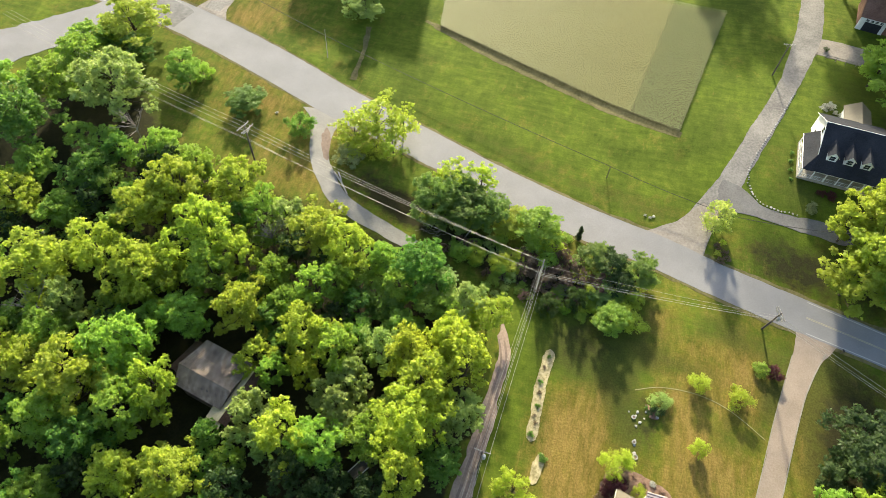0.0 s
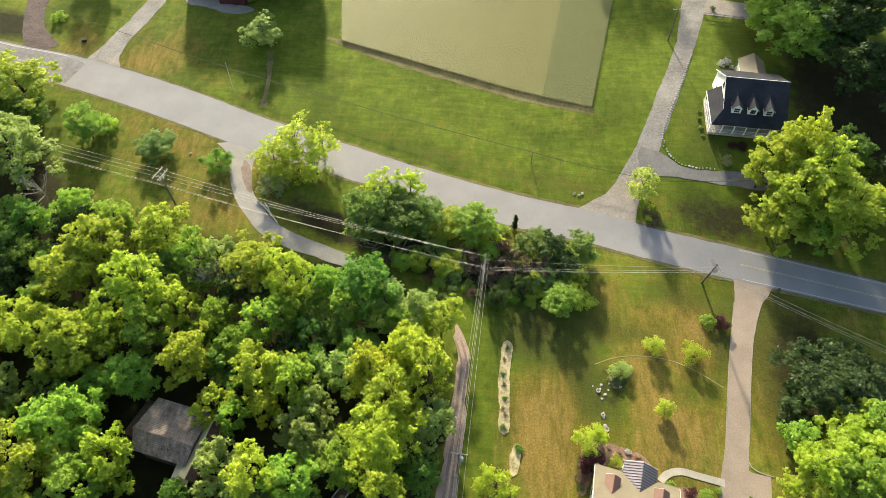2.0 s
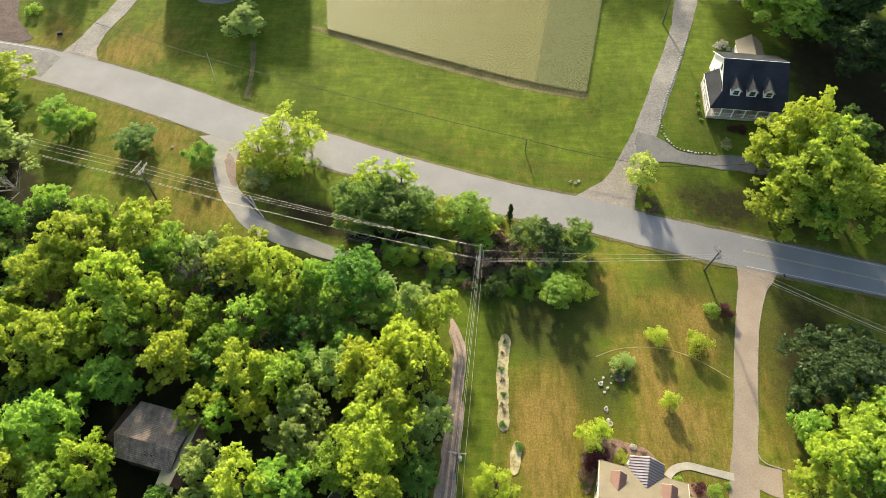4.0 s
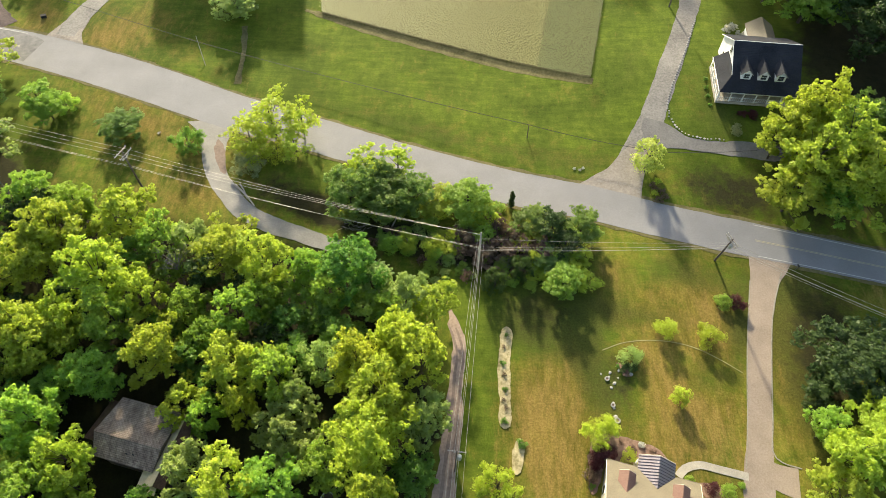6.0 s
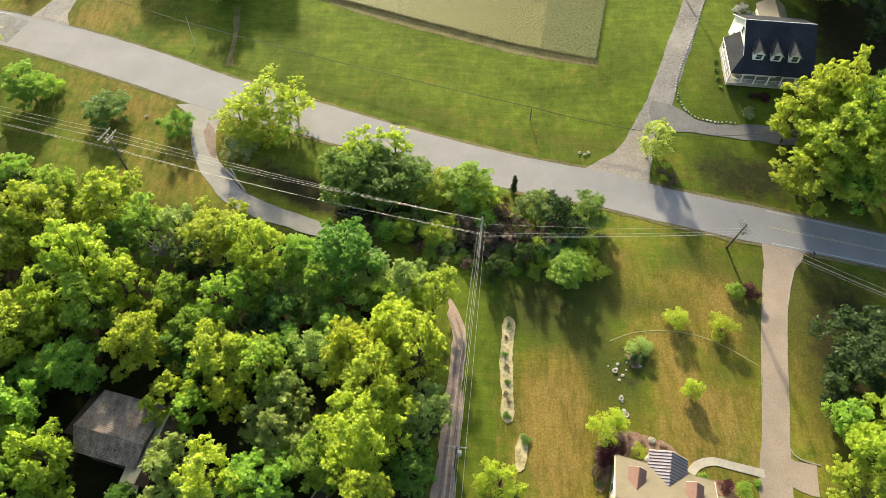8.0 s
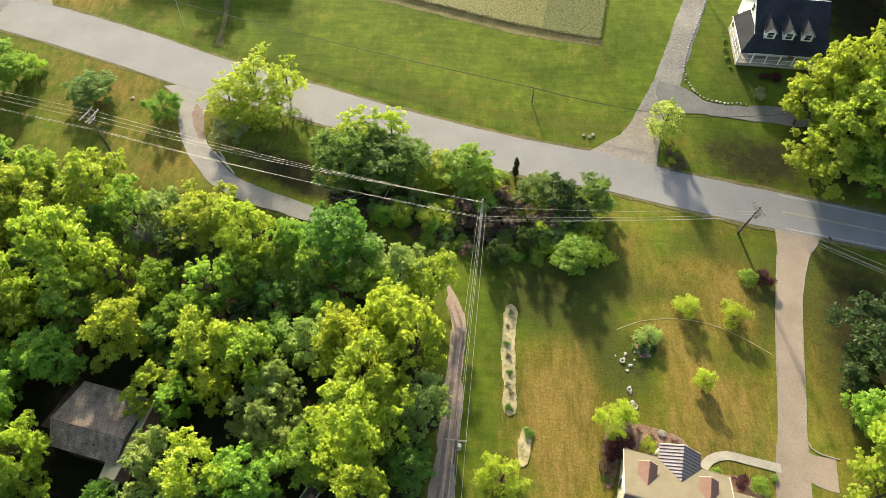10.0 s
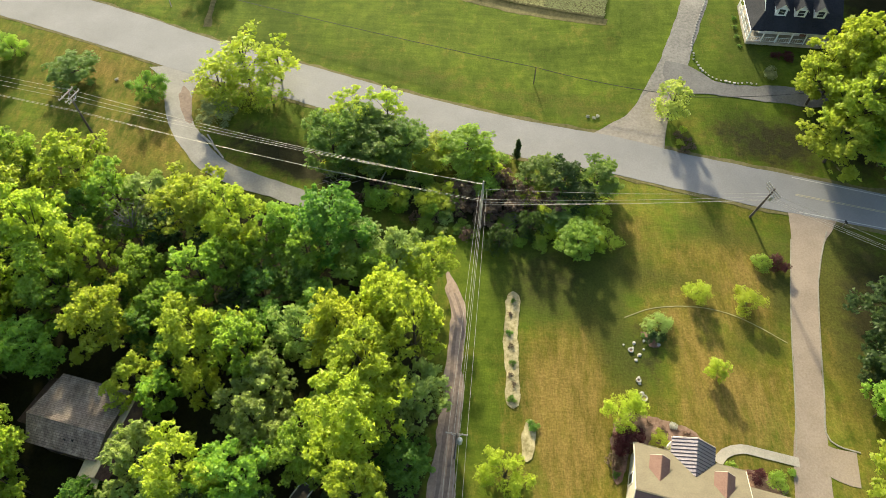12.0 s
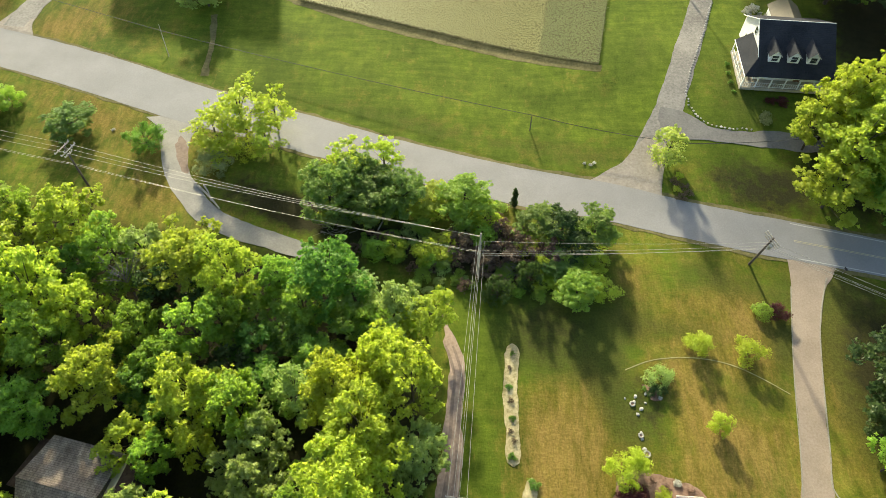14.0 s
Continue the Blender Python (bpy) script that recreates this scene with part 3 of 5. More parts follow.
strip("garden_bed", [(10.9, 30.7, 1.3), (10.6, 28.5, 1.5), (10.3, 25.8, 1.2)], STRAW, 0.09, "short bed of pale straw mulch", "garden bed", 0.06, rounded=True)
strip("flower_bed", [(20.4, 30.6, 3.0), (22.4, 30.2, 3.4), (25.2, 29.9, 3.4), (27.8, 29.3, 3.0), (30.6, 28.4, 1.8)], MULCH, 0.08, "reddish mulch bed in front of the house", "flower bed", 0.10, rounded=True)
strip("flower_bed", [(20.9, 30.6, 1.6), (20.9, 28.4, 1.9), (20.6, 26, 1.6), (20.2, 23.8, 1.0)], MULCH, 0.075, "dark mulch bed beside the house wall", "flower bed", 0.10, rounded=True)
strip("flower_bed", [(33.4, 25.6, 1.6), (36, 24.9, 1.8), (39, 24.0, 1.2)], MULCH, 0.075, "mulch bed before the garage", "flower bed", 0.08, rounded=True)


# ---- trees ----
def leaf_cloud(rng, centres, radii, counts, size, droop=0.0):
    """Leaf blades scattered over round clumps: verts and quads."""
    vs, total = [], 0
    for c, r, n in zip(centres, radii, counts):
        u = rng.normal(0, 1, (n, 3))
        u /= np.linalg.norm(u, axis=1, keepdims=True)
        u[:, 2] = np.where(u[:, 2] < -0.35, -u[:, 2], u[:, 2])
        reach = np.where(rng.random((n, 1)) < 0.2, rng.uniform(1.0, 1.4, (n, 1)), rng.uniform(0.5, 1.05, (n, 1)) ** 0.6)
        at = c + u * (r * reach) * (1, 1, 0.7)
        at[:, 2] -= droop * rng.random(n) * r
        nor = u * 0.8 + rng.normal(0, 0.7, (n, 3)) + (0, 0, 0.3)
        nor /= np.linalg.norm(nor, axis=1, keepdims=True)
        t = np.cross(nor, rng.normal(0, 1, (n, 3)))
        t /= np.linalg.norm(t, axis=1, keepdims=True)
        b = np.cross(nor, t)
        s = size * rng.uniform(0.6, 1.4, (n, 1))
        leaf = np.stack([at - t * s, at + t * s * 0.5 - b * s * 0.62, at + t * s * 0.7 + b * s * 0.5 + nor * s * 0.15], 1)
        vs.append(leaf.reshape(-1, 3))
        total += n
    v = np.concatenate(vs)
    return v, np.arange(len(v)).reshape(-1, 3)


def quad_mesh(name, v, f):
    mesh = bpy.data.meshes.new(name)
    mesh.vertices.add(len(v))
    mesh.vertices.foreach_set("co", v.astype(np.float32).ravel())
    mesh.loops.add(f.size)
    mesh.loops.foreach_set("vertex_index", f.astype(np.int32).ravel())
    mesh.polygons.add(len(f))
    mesh.polygons.foreach_set("loop_start", np.arange(0, f.size, f.shape[1], dtype=np.int32))
    mesh.update(calc_edges=True)
    return mesh


def crown_shape(rng, r, low, high, lobes, leaves, size, airy=0.0, droop=0.0, seed=0.0):
    """A crown between two heights: boughs spread over an egg-shaped body, each bearing tufts, with gaps between them."""
    boughs = max(6, lobes // 10)
    mid, half = (low + high) / 2, (high - low) / 2
    k = np.arange(boughs) + 0.5
    z = np.clip(1.0 - (1.62 if low > 0.1 * high or airy > 0.8 else 1.9) * k / boughs + rng.normal(0, 0.07, boughs), -0.9, 1)
    a = k * 2.39996 + rng.normal(0, 0.35, boughs)
    way = np.column_stack([np.cos(a) * np.sqrt(1 - z * z), np.sin(a) * np.sqrt(1 - z * z), z])
    thick = math.sqrt(1.9 / boughs) * rng.uniform(0.72, 1.18, boughs) * min(r, half * 1.2) * (1.2 if airy < 0 else 1)
    bulge = np.array([noise.noise(Vector(w) * 1.7 + Vector((seed, 3.1, 0))) for w in way])
    lump = 1.0 + (0.42 + 0.2 * airy) * bulge + (0.06 + 0.07 * airy) * rng.normal(0, 1, boughs)
    egg = 1.0 - 0.22 * z + 0.10 * (1 - z * z)
    out = (np.column_stack([egg * (r - 0.7 * thick), egg * (r - 0.7 * thick), half - 0.6 * thick]) * lump[:, None])
    heart = way * out + (0, 0, mid)
    centres, radii = [], []
    for c, w, s in zip(heart, way, thick):
        n = max(6, lobes * 2 // boughs)
        u = rng.normal(0, 0.8, (n, 3)) + w * 0.55 + (0, 0, 0.3)
        u /= np.linalg.norm(u, axis=1, keepdims=True)
        centres.append(c + u * (s * rng.uniform(0.35, 1.1 + 0.2 * airy, (n, 1))) * (1, 1, 0.85))
        radii.append(s * rng.uniform(0.14, 0.30, n) * (1.5 if airy < 0 else 1))
    inner = max(6, int(lobes * (0.4 - 0.25 * min(airy, 1))))
    u = rng.normal(0, 1, (inner, 3))
    u /= np.linalg.norm(u, axis=1, keepdims=True)
    deep = rng.uniform(0.55, 0.86, (inner, 1))
    centres.append(u * deep * (r * 0.92, r * 0.92, half * 0.9) + (0, 0, mid))
    radii.append(rng.uniform(0.11, 0.20, inner) * min(r, half * 1.2))
    centres, radii = np.concatenate(centres), np.concatenate(radii)
    counts = np.maximum(6, leaves * radii**2 / (radii**2).sum()).astype(int)
    v, f = leaf_cloud(rng, centres, radii, counts, size, droop)
    return v, f, heart


def trunk_shape(rng, high, low, centres, thick):
    bm = bmesh.new()
    lean = Vector((rng.normal(0, 0.03), rng.normal(0, 0.03), 1)) * (high * 0.85)
    rod(bm, (0, 0, -0.3), lean * 0.5, thick, thick * 0.75)
    rod(bm, lean * 0.5, lean, thick * 0.75, thick * 0.25)
    for c in centres[:: max(1, len(centres) // 14)]:
        start = lean * min(0.8, max(0.2, (c[2] - 0.25 * high) / high))
        rod(bm, start, Vector(c), thick * 0.35, thick * 0.1, 5)
    return bm


KINDS = {
    "y": "leafy tree with sunlit yellow-green foliage", "m": "broad tree with mid-green foliage", "d": "dense tree with deep green foliage",
    "p": "tree with pale sage-green foliage", "b": "rounded tree with blue-green foliage", "Y": "small tree with bright lime leaves",
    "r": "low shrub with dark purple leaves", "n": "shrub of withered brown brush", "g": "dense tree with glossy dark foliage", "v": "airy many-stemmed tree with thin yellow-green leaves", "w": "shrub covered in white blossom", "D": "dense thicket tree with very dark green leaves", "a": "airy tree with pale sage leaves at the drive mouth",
}
PROTO = {}


def tree(x, y, r, height, kind, group="", label="", thin=False):
    """A tree or shrub: crown radius r, height over the ground."""
    shrub = height < 4.2
    cls = "shrub" if shrub else "tree"
    size_class = 0 if r < 2.0 else 1 if r < 3.3 else 2
    pick = int(abs(x * 7.3 + y * 3.1)) % (2, 3, 3)[size_class]
    key = (kind, size_class, shrub, pick, thin)
    r0, h0 = (1.4, 2.8, 4.2)[size_class], (2.6 if shrub else 6.0, 3.4 if shrub else 9.5, 12.5)[size_class]
    turn = (x * 37 + y * 91) % 360
    m = pose(x, y, gz(x, y), 0, 0, turn) @ Matrix.Diagonal((r / r0, r / r0, height / h0, 1))
    lab = label or (KINDS[kind] if not shrub else KINDS[kind].replace("tree", "shrub"))
    if key not in PROTO:
        rng = np.random.default_rng(100 + len(PROTO) * 7)
        leaves, lobes = (2600, 6400, 12500)[size_class], (42, 115, 230)[size_class]
        if thin:
            leaves = leaves * 2 // 5
        if kind == "a":
            leaves = leaves // 2
        if kind == "v":
            leaves, lobes = leaves * 3 // 5, lobes * 2 // 3
        airy = -0.6 if shrub and kind != "n" else 1.3 if kind == "v" else 0.4 if kind == "a" else 0.7 if kind in "py" and not shrub else 0.3
        low = (-0.04 if shrub else -0.02) * h0 if shrub or kind == "a" else (0.05 if kind in "gvpa" else 0.14) * h0
        v, f, centres = crown_shape(rng, r0, low, h0, lobes, leaves, ((0.105, 0.12, 0.15) if shrub else (0.155, 0.19, 0.215))[size_class] * (1.35 if thin else 1), airy, 0.5 if kind == "p" else 0.1, 1.7 * len(PROTO))
        ob = thing(cls, m, lab, cls, group)
        part("trunk", trunk_shape(rng, h0, low, centres, 0.045 * r0 + 0.03), BARK, ob)
        link_mesh("crown", quad_mesh("crown", v, f), LEAVES[kind], ob)
        PROTO[key] = ob
        return ob
    ob = copy_thing(PROTO[key], m)
    ob["label"] = lab
    if group:
        ob["group"] = group
    elif "group" in ob:
        del ob["group"]
    return ob


PLANTED = []


def plant(text, group="", label="", wide=1.0, thin=False):
    for row in text.split("|"):
        x, y, r, h, kind = row.split()
        near_cabin = math.hypot(float(x) + 41, float(y) - 27) < 11
        wide_ = 1.0 if near_cabin else wide
        PLANTED.append((float(x), float(y), float(r) * wide_))
        tree(float(x), float(y), float(r) * wide_, float(h), kind, group, label, thin)


plant(
    "-66.9 64.9 3.5 9 m|-59 62.3 3.5 10 m|-50.2 60.7 4.2 11 y|-59.7 56.5 4.9 13 y|-43.9 57.3 3.1 11 m|-63.6 52.3 4.0 12 y|"
    "-50.3 48.8 4.0 16 y|-43.8 47.3 2.9 14 y|-40.6 58.4 3.0 8 p|-37.7 47 3.7 13 m|-34.1 56.2 4.0 10 y|-27.4 53.7 4.0 12 y|"
    "-21.4 54.1 3.4 11 m|-14.3 52.9 4.3 12 d|-17.3 49.6 2.7 9 m|-10.5 52.4 2.6 6 p|-5.9 49.7 3.3 9 p|-1.9 48.6 3.0 8 y", "woodland trees", wide=1.02,
)
plant(
    "-27.4 47.8 3.4 14 m|-29.7 45.4 2.9 12 m|-34.3 42.2 4.1 13 m|-54.9 42.7 3.8 13 y|-56.7 38.8 3.7 13 y|-47.4 43.4 3.2 12 m|"
    "-39.9 39 3.4 13 y|-35.1 39.1 2.7 9 d|-47.9 35.7 3.7 11 m|-53.5 34.2 3.6 12 m|-27.5 36.7 3.4 14 y|-22.5 35.7 3.2 13 m|"
    "-16.2 38.2 3.6 15 p|-22.7 45.4 3.2 7 d|-11.2 36.9 3.6 14 Y|-6.1 41 3.7 13 Y|-2.9 37.5 3.0 11 y|-7.9 32.1 3.9 14 y", "woodland trees", wide=1.02,
)
plant(
    "-2.5 31.4 2.9 10 p|-8.4 25.8 4.5 16 Y|-19.6 27.6 4.9 14 p|-13.7 24.1 3.4 12 m|-26.1 31.3 2.2 12 Y|-34.5 32.3 2.7 11 y|"
    "-31.3 30.6 2.0 9 m|-24.8 20.9 3.2 12 y|-46.6 23.3 3.3 14 y|-44.9 20.7 1.9 10 y|-52 27.7 2.9 12 m|-48.8 18.5 3.2 13 m|"
    "-7 19.2 2.6 11 y|-3 23.7 2.8 9 d|-20.4 21.5 3.2 11 m|-32 35.7 2.2 8 d|-17.8 45.8 2.7 7 d|-7.7 47.5 2.2 6 m", "woodland trees", wide=1.02,
)
plant(
    "-19.3 32.7 3.0 10 p|-48.4 54.8 3.0 9 d", "woodland trees", wide=1.02,
)
plant(
    "-88.8 56.2 4.6 10 m|-79.5 49 4.9 11 m|-74.6 36.8 5.6 15 y|-66.5 42.1 4.4 14 y|-58.6 40.3 3.8 13 y|-67.8 27.3 4.4 14 m|"
    "-67.6 21.4 4.0 12 y|-55.8 26.5 4.8 15 m|-57.9 21.2 4.5 14 y|-51.3 23.7 3.5 12 m|-59.6 14.9 4.4 13 m|-53.5 13.8 3.8 11 d|"
    "-45.8 10.5 3.6 13 y|-38.7 12.1 3.5 12 y|-55.3 5.6 3.9 13 m|-67.7 32.7 3.4 11 p|-83 75.8 6.6 14 p|-94.4 81.4 4.5 11 m", "woodland trees", wide=1.02,
)
plant(
    "-94.6 73.4 5.4 12 m|-94.6 63.2 5.7 13 d|-78.1 56.6 4.2 9 d|-87.2 48.4 4.4 11 y|-94.9 50.5 5.0 12 m|-84.4 34.9 5.0 13 m|"
    "-74.4 22 4.6 13 y|-66 10.1 4.3 13 m|-107.1 71.1 5.4 12 m|-47.8 2.3 4.0 13 m|-39.8 4.3 3.6 12 m|-58.6 1.4 4.0 13 d", "woodland trees", wide=1.02,
)
plant(
    "-16.6 68.5 3.7 9 g|-11 69.1 4.2 9 g|-6.4 69.3 3.2 7 g|-14.7 74.3 2.7 7.5 v|-9.4 75 2.5 7.5 v|-12.3 72.4 3.1 7 g|"
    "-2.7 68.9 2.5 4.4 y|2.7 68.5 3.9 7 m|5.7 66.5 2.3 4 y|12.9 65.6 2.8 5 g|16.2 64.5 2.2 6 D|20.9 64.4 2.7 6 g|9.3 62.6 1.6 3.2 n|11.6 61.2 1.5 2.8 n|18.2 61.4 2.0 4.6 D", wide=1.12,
)
plant("-32.3 83.9 4.2 8.5 v|-35.7 80.3 3.2 5.8 v|-27.7 79.4 2.4 5 v|-27.4 84.7 2.5 8 v|-34.4 77.6 2.3 3.2 v|-31.1 79.3 2.1 2.8 y", wide=1.12, thin=True)
plant("33.2 79.8 2.7 7.4 a|33.0 78.7 1.7 3.4 a", thin=True)
plant(
    "15.6 59.3 2.5 5 g|17.6 54.6 2.6 4.6 m|7.3 54.4 1.9 3.4 D|11.5 56.9 2.3 4 D|-35.4 76.0 2.4 2.8 b|-9.1 60.6 1.6 3 m|"
    "-1.9 59.4 1.2 2 m|-59.6 83.0 3.9 7.6 g|-46.9 80.0 2.5 3.8 d|-73.8 85.8 3.2 7.5 m|-71.9 88.4 2.0 3 m", wide=1.12,
)
plant(
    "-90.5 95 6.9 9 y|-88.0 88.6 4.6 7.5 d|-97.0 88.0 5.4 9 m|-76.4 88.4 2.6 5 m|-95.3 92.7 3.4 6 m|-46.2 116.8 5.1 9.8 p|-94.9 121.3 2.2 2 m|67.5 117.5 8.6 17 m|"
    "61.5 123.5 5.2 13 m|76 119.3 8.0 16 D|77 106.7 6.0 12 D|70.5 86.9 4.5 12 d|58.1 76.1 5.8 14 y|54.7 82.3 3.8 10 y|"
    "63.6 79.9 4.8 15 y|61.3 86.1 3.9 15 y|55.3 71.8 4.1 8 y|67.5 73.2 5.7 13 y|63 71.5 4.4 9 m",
)
plant(
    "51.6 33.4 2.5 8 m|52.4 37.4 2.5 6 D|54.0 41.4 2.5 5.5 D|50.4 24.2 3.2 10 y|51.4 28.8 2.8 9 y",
)
plant(
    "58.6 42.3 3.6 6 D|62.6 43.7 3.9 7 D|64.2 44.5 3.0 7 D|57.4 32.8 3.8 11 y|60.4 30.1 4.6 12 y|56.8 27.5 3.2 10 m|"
    "64 36.2 4.8 12 m|61.2 36.5 3.3 9 y",
)
plant(
    "21.2 31.6 2.4 4 Y|7.8 24 2.8 4.1 Y|27.1 43.3 1.6 1.6 p|32.3 47.9 1.6 2.6 Y|39 47.4 1.8 2.3 Y|42.6 54.1 1.4 1.8 m|"
    "44.9 54 1.3 1.6 r|33.2 37.4 1.1 2.6 Y|21.7 28.3 1.7 2.5 r",
)
plant(
    "-31.4 23.4 3.1 11.5 p|-28.7 20.4 2.3 10 p",
)
plant(
    "57.7 84.3 4.2 15 y",
)


# younger trees that close the wood between the large crowns
def understorey():
    rng = np.random.default_rng(21)
    made = 0
    for _ in range(4000):
        x, y = rng.uniform(-92, -1), rng.uniform(0, 66)
        inside = y < 62 - 0.12 * (x + 30) - 3 and x < -2.5 - 0.12 * (48 - y) * (y < 48) and (y < 50 or x < -4 - 0.5 * (y - 50))
        lane = math.hypot(x + 30, y - 64) < 6 or math.hypot(x + 22, y - 61) < 5 or math.hypot(x + 37, y - 68) < 6
        if not inside or lane or math.hypot(x + 41, (y - 27) * 1.1) < 8.5 or math.hypot(x + 41.5, y - 18) < 4.5 or math.hypot(x + 14, y - 19) < 3:
            continue
        r = rng.uniform(2.3, 3.2)
        if all(math.hypot(x - a, y - b) > 0.62 * (r + c) for a, b, c in PLANTED):
            PLANTED.append((x, y, r))
            # dark leaf kinds put shade into the gaps between crowns
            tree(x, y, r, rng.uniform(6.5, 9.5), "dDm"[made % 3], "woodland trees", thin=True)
            made += 1
        if made > 88:
            break


understorey()


def brush():
    """Low growth under the trees between the lane and the lawn."""
    rng = np.random.default_rng(8)
    for k in range(84):
        t = rng.random()
        x, y = -19 + 41 * t + rng.normal(0, 1.0), 67.6 - 8.2 * t + rng.normal(0, 2.8)
        if math.hypot(x - 4.6, y - 57.6) < 1.2 or (x < -7 and y < 66.5) or (x < 2 and y < 58) or (x > 5 and y < 55):
            continue
        if abs(y - np.interp(x, [r[0] for r in ROAD], [r[1] for r in ROAD])) < 5.2:
            continue
        kind = "n" if 0.45 < t < 0.85 and k % 2 == 0 else "ympYm"[k % 5]
        tree(x, y, rng.uniform(0.9, 1.8), rng.uniform(1.2, 3.2), kind, "roadside brush")


brush()


def weeds():
    """Knee-high weeds in the ditch."""
    rng = np.random.default_rng(14)
    for k in range(110):
        x = rng.uniform(-13, 15)
        y = rng.uniform(52.5, 63.5) - 0.12 * x
        if math.hypot(x - 4.6, y - 57.6) < 0.8 or (x < -6 and y < 59.5) or (x > 6 and y < 54.5) or (0.2 < x < 6 and y < 55):
            continue
        tree(x, y, rng.uniform(0.45, 1.0), rng.uniform(0.5, 1.3), "mdpnm"[k % 5], "ditch weeds", "low tuft of weeds in the ditch")


weeds()

# tall trees beyond the field, mostly unseen, added to cast shade over the grass
plant("-92 140 5 10 m|-53.5 132.2 2.4 5.5 d|26 170 5 19 d|34 168 5 19 m", "tree row", thin=True)
plant("64 164 6 20 m|76 152 7 20 d|84 135 7 19 D|90 118 7 18 d|85 98 5.5 14 D|84 84 5.5 13 D|84 72 6 14 D", "tree row", thin=True)
plant("66 151 6 20 d|57 159 6 19 d|75 141 6 17 d|84 146 6 19 d", "tree row", thin=True)


# ---- grain ----
def grain_block(a, b, c, d, rows, seed, material, label):
    """Drilled rows of grain between four corners of the field: leaning stalks with pale ears."""
    rng = np.random.default_rng(seed)
    vs = []
    for i in range(rows):
        v = i / (rows - 1)
        p, q = a + (d - a) * v, b + (c - b) * v
        n = int(np.linalg.norm(q - p) / 0.17)
        u = (np.arange(n) + rng.uniform(-0.4, 0.4, n)) / n
        at = p + (q - p) * u[:, None] + rng.normal(0, 0.12, (n, 2))
        z = ground_z(at[:, 0], at[:, 1])
        h = rng.uniform(0.58, 0.64, n) + 0.02 * np.sin(at[:, 0] * 0.5 + at[:, 1] * 0.3)
        for k in range(3):
            ang = rng.uniform(0, math.tau, n)
            way = np.stack([np.cos(ang), np.sin(ang)], 1)
            side = np.stack([-way[:, 1], way[:, 0]], 1) * 0.055
            lo = h * rng.uniform(0.93, 1.0, n)
            reach = rng.uniform(0.14, 0.26, n)[:, None]
            root = np.column_stack([at, z + lo])
            mid1 = np.column_stack([at + way * reach * 0.6 + side, z + lo + 0.05])
            tip = np.column_stack([at + way * reach * 1.3, z + lo + 0.0])
            mid2 = np.column_stack([at + way * reach * 0.6 - side, z + lo + 0.05])
            vs.append(np.stack([root, mid1, tip, mid2], 1).reshape(-1, 3))
    v = np.concatenate(vs)
    ob = link_mesh("grain_field", quad_mesh("grain_field", v, np.arange(len(v)).reshape(-1, 4)), material)
    tagged(ob, label, "grain", kind="stuff")


def build_grain():
    a, b, c, d = np.array([-29.3, 119.2]), np.array([25.2, 101.2]), np.array([32.5, 141]), np.array([-34, 150])
    e, f = np.array([15.3, 104.4]), np.array([21.0, 143])
    grain_block(a, e - (0.05, 0), f - (0.05, 0), d, 150, 5, GRAIN, "field of pale ripening grain standing in rows")
    grain_block(e + (0.05, 0), b, c, f + (0.05, 0), 150, 6, GRAIN_GREEN, "greener strip of grain along the drive side")
    # trodden soil between the rows
    bm = bmesh.new()
    n = 24
    grid = [[bm.verts.new((*(a + (b - a) * i / n + ((d - a) + ((c - b) - (d - a)) * i / n) * j / n), 0)) for i in range(n + 1)] for j in range(n + 1)]
    for row in grid:
        for w in row:
            w.co.z = gz(w.co.x, w.co.y) + 0.10
    for j in range(n):
        for i in range(n):
            bm.faces.new((grid[j][i], grid[j][i + 1], grid[j + 1][i + 1], grid[j + 1][i]))
    tagged(part("field_soil", bm, FIELD_SOIL, None), "brown tilled soil under the grain", "soil", kind="structure")


build_grain()


# ---- poles and wires ----
def power_pole(x, y, height, arms, turn, lean=(0, 0), transformer=False, label="weathered wooden power pole with crossarms", thick=0.16, pale=False):
    m = pose(x, y, gz(x, y), lean[0], lean[1], 0) @ pose(0, 0, 0, 0, 0, turn)
    ob = thing("power_pole", m, label, "utility pole", "power poles")
    part("pole", rod(bmesh.new(), (0, 0, -0.4), (0, 0, height), thick, thick * 0.65, 12), PALE_WOOD if pale else WOOD, ob)
    for (z, off, half) in arms:
        arm = part("crossarm", a_box(-half, half, off - 0.06, off + 0.06, z - 0.07, z + 0.07, bevel=0.015), PALE_WOOD, ob)
        for k in (-0.95, -0.5, 0.5, 0.95):
            bm = rod(bmesh.new(), (k * half, off, z + 0.07), (k * half, off, z + 0.17), 0.025, 0.025, 6)
            rod(bm, (k * half, off, z + 0.15), (k * half, off, z + 0.27), 0.07, 0.045, 8)
            part("insulator", bm, CERAMIC, arm)
        if half > 0.8:
            bm = rod(bmesh.new(), (-half * 0.6, off, z - 0.07), (0, off, z - 0.75), 0.02, 0.02, 5)
            rod(bm, (half * 0.6, off, z - 0.07), (0, off, z - 0.75), 0.02, 0.02, 5)
            part("brace", bm, STEEL, ob)
    if transformer:
        bm = rod(bmesh.new(), (0.38, 0, height - 2.6), (0.38, 0, height - 1.6), 0.27, 0.27, 14)
        rod(bm, (0.38, 0, height - 1.6), (0.38, 0, height - 1.5), 0.27, 0.18, 14)
        rod(bm, (0.3, 0.1, height - 1.5), (0.3, 0.1, height - 1.25), 0.05, 0.03, 6)
        part("transformer", bm, STEEL, ob, "grey metal transformer drum")
    return ob


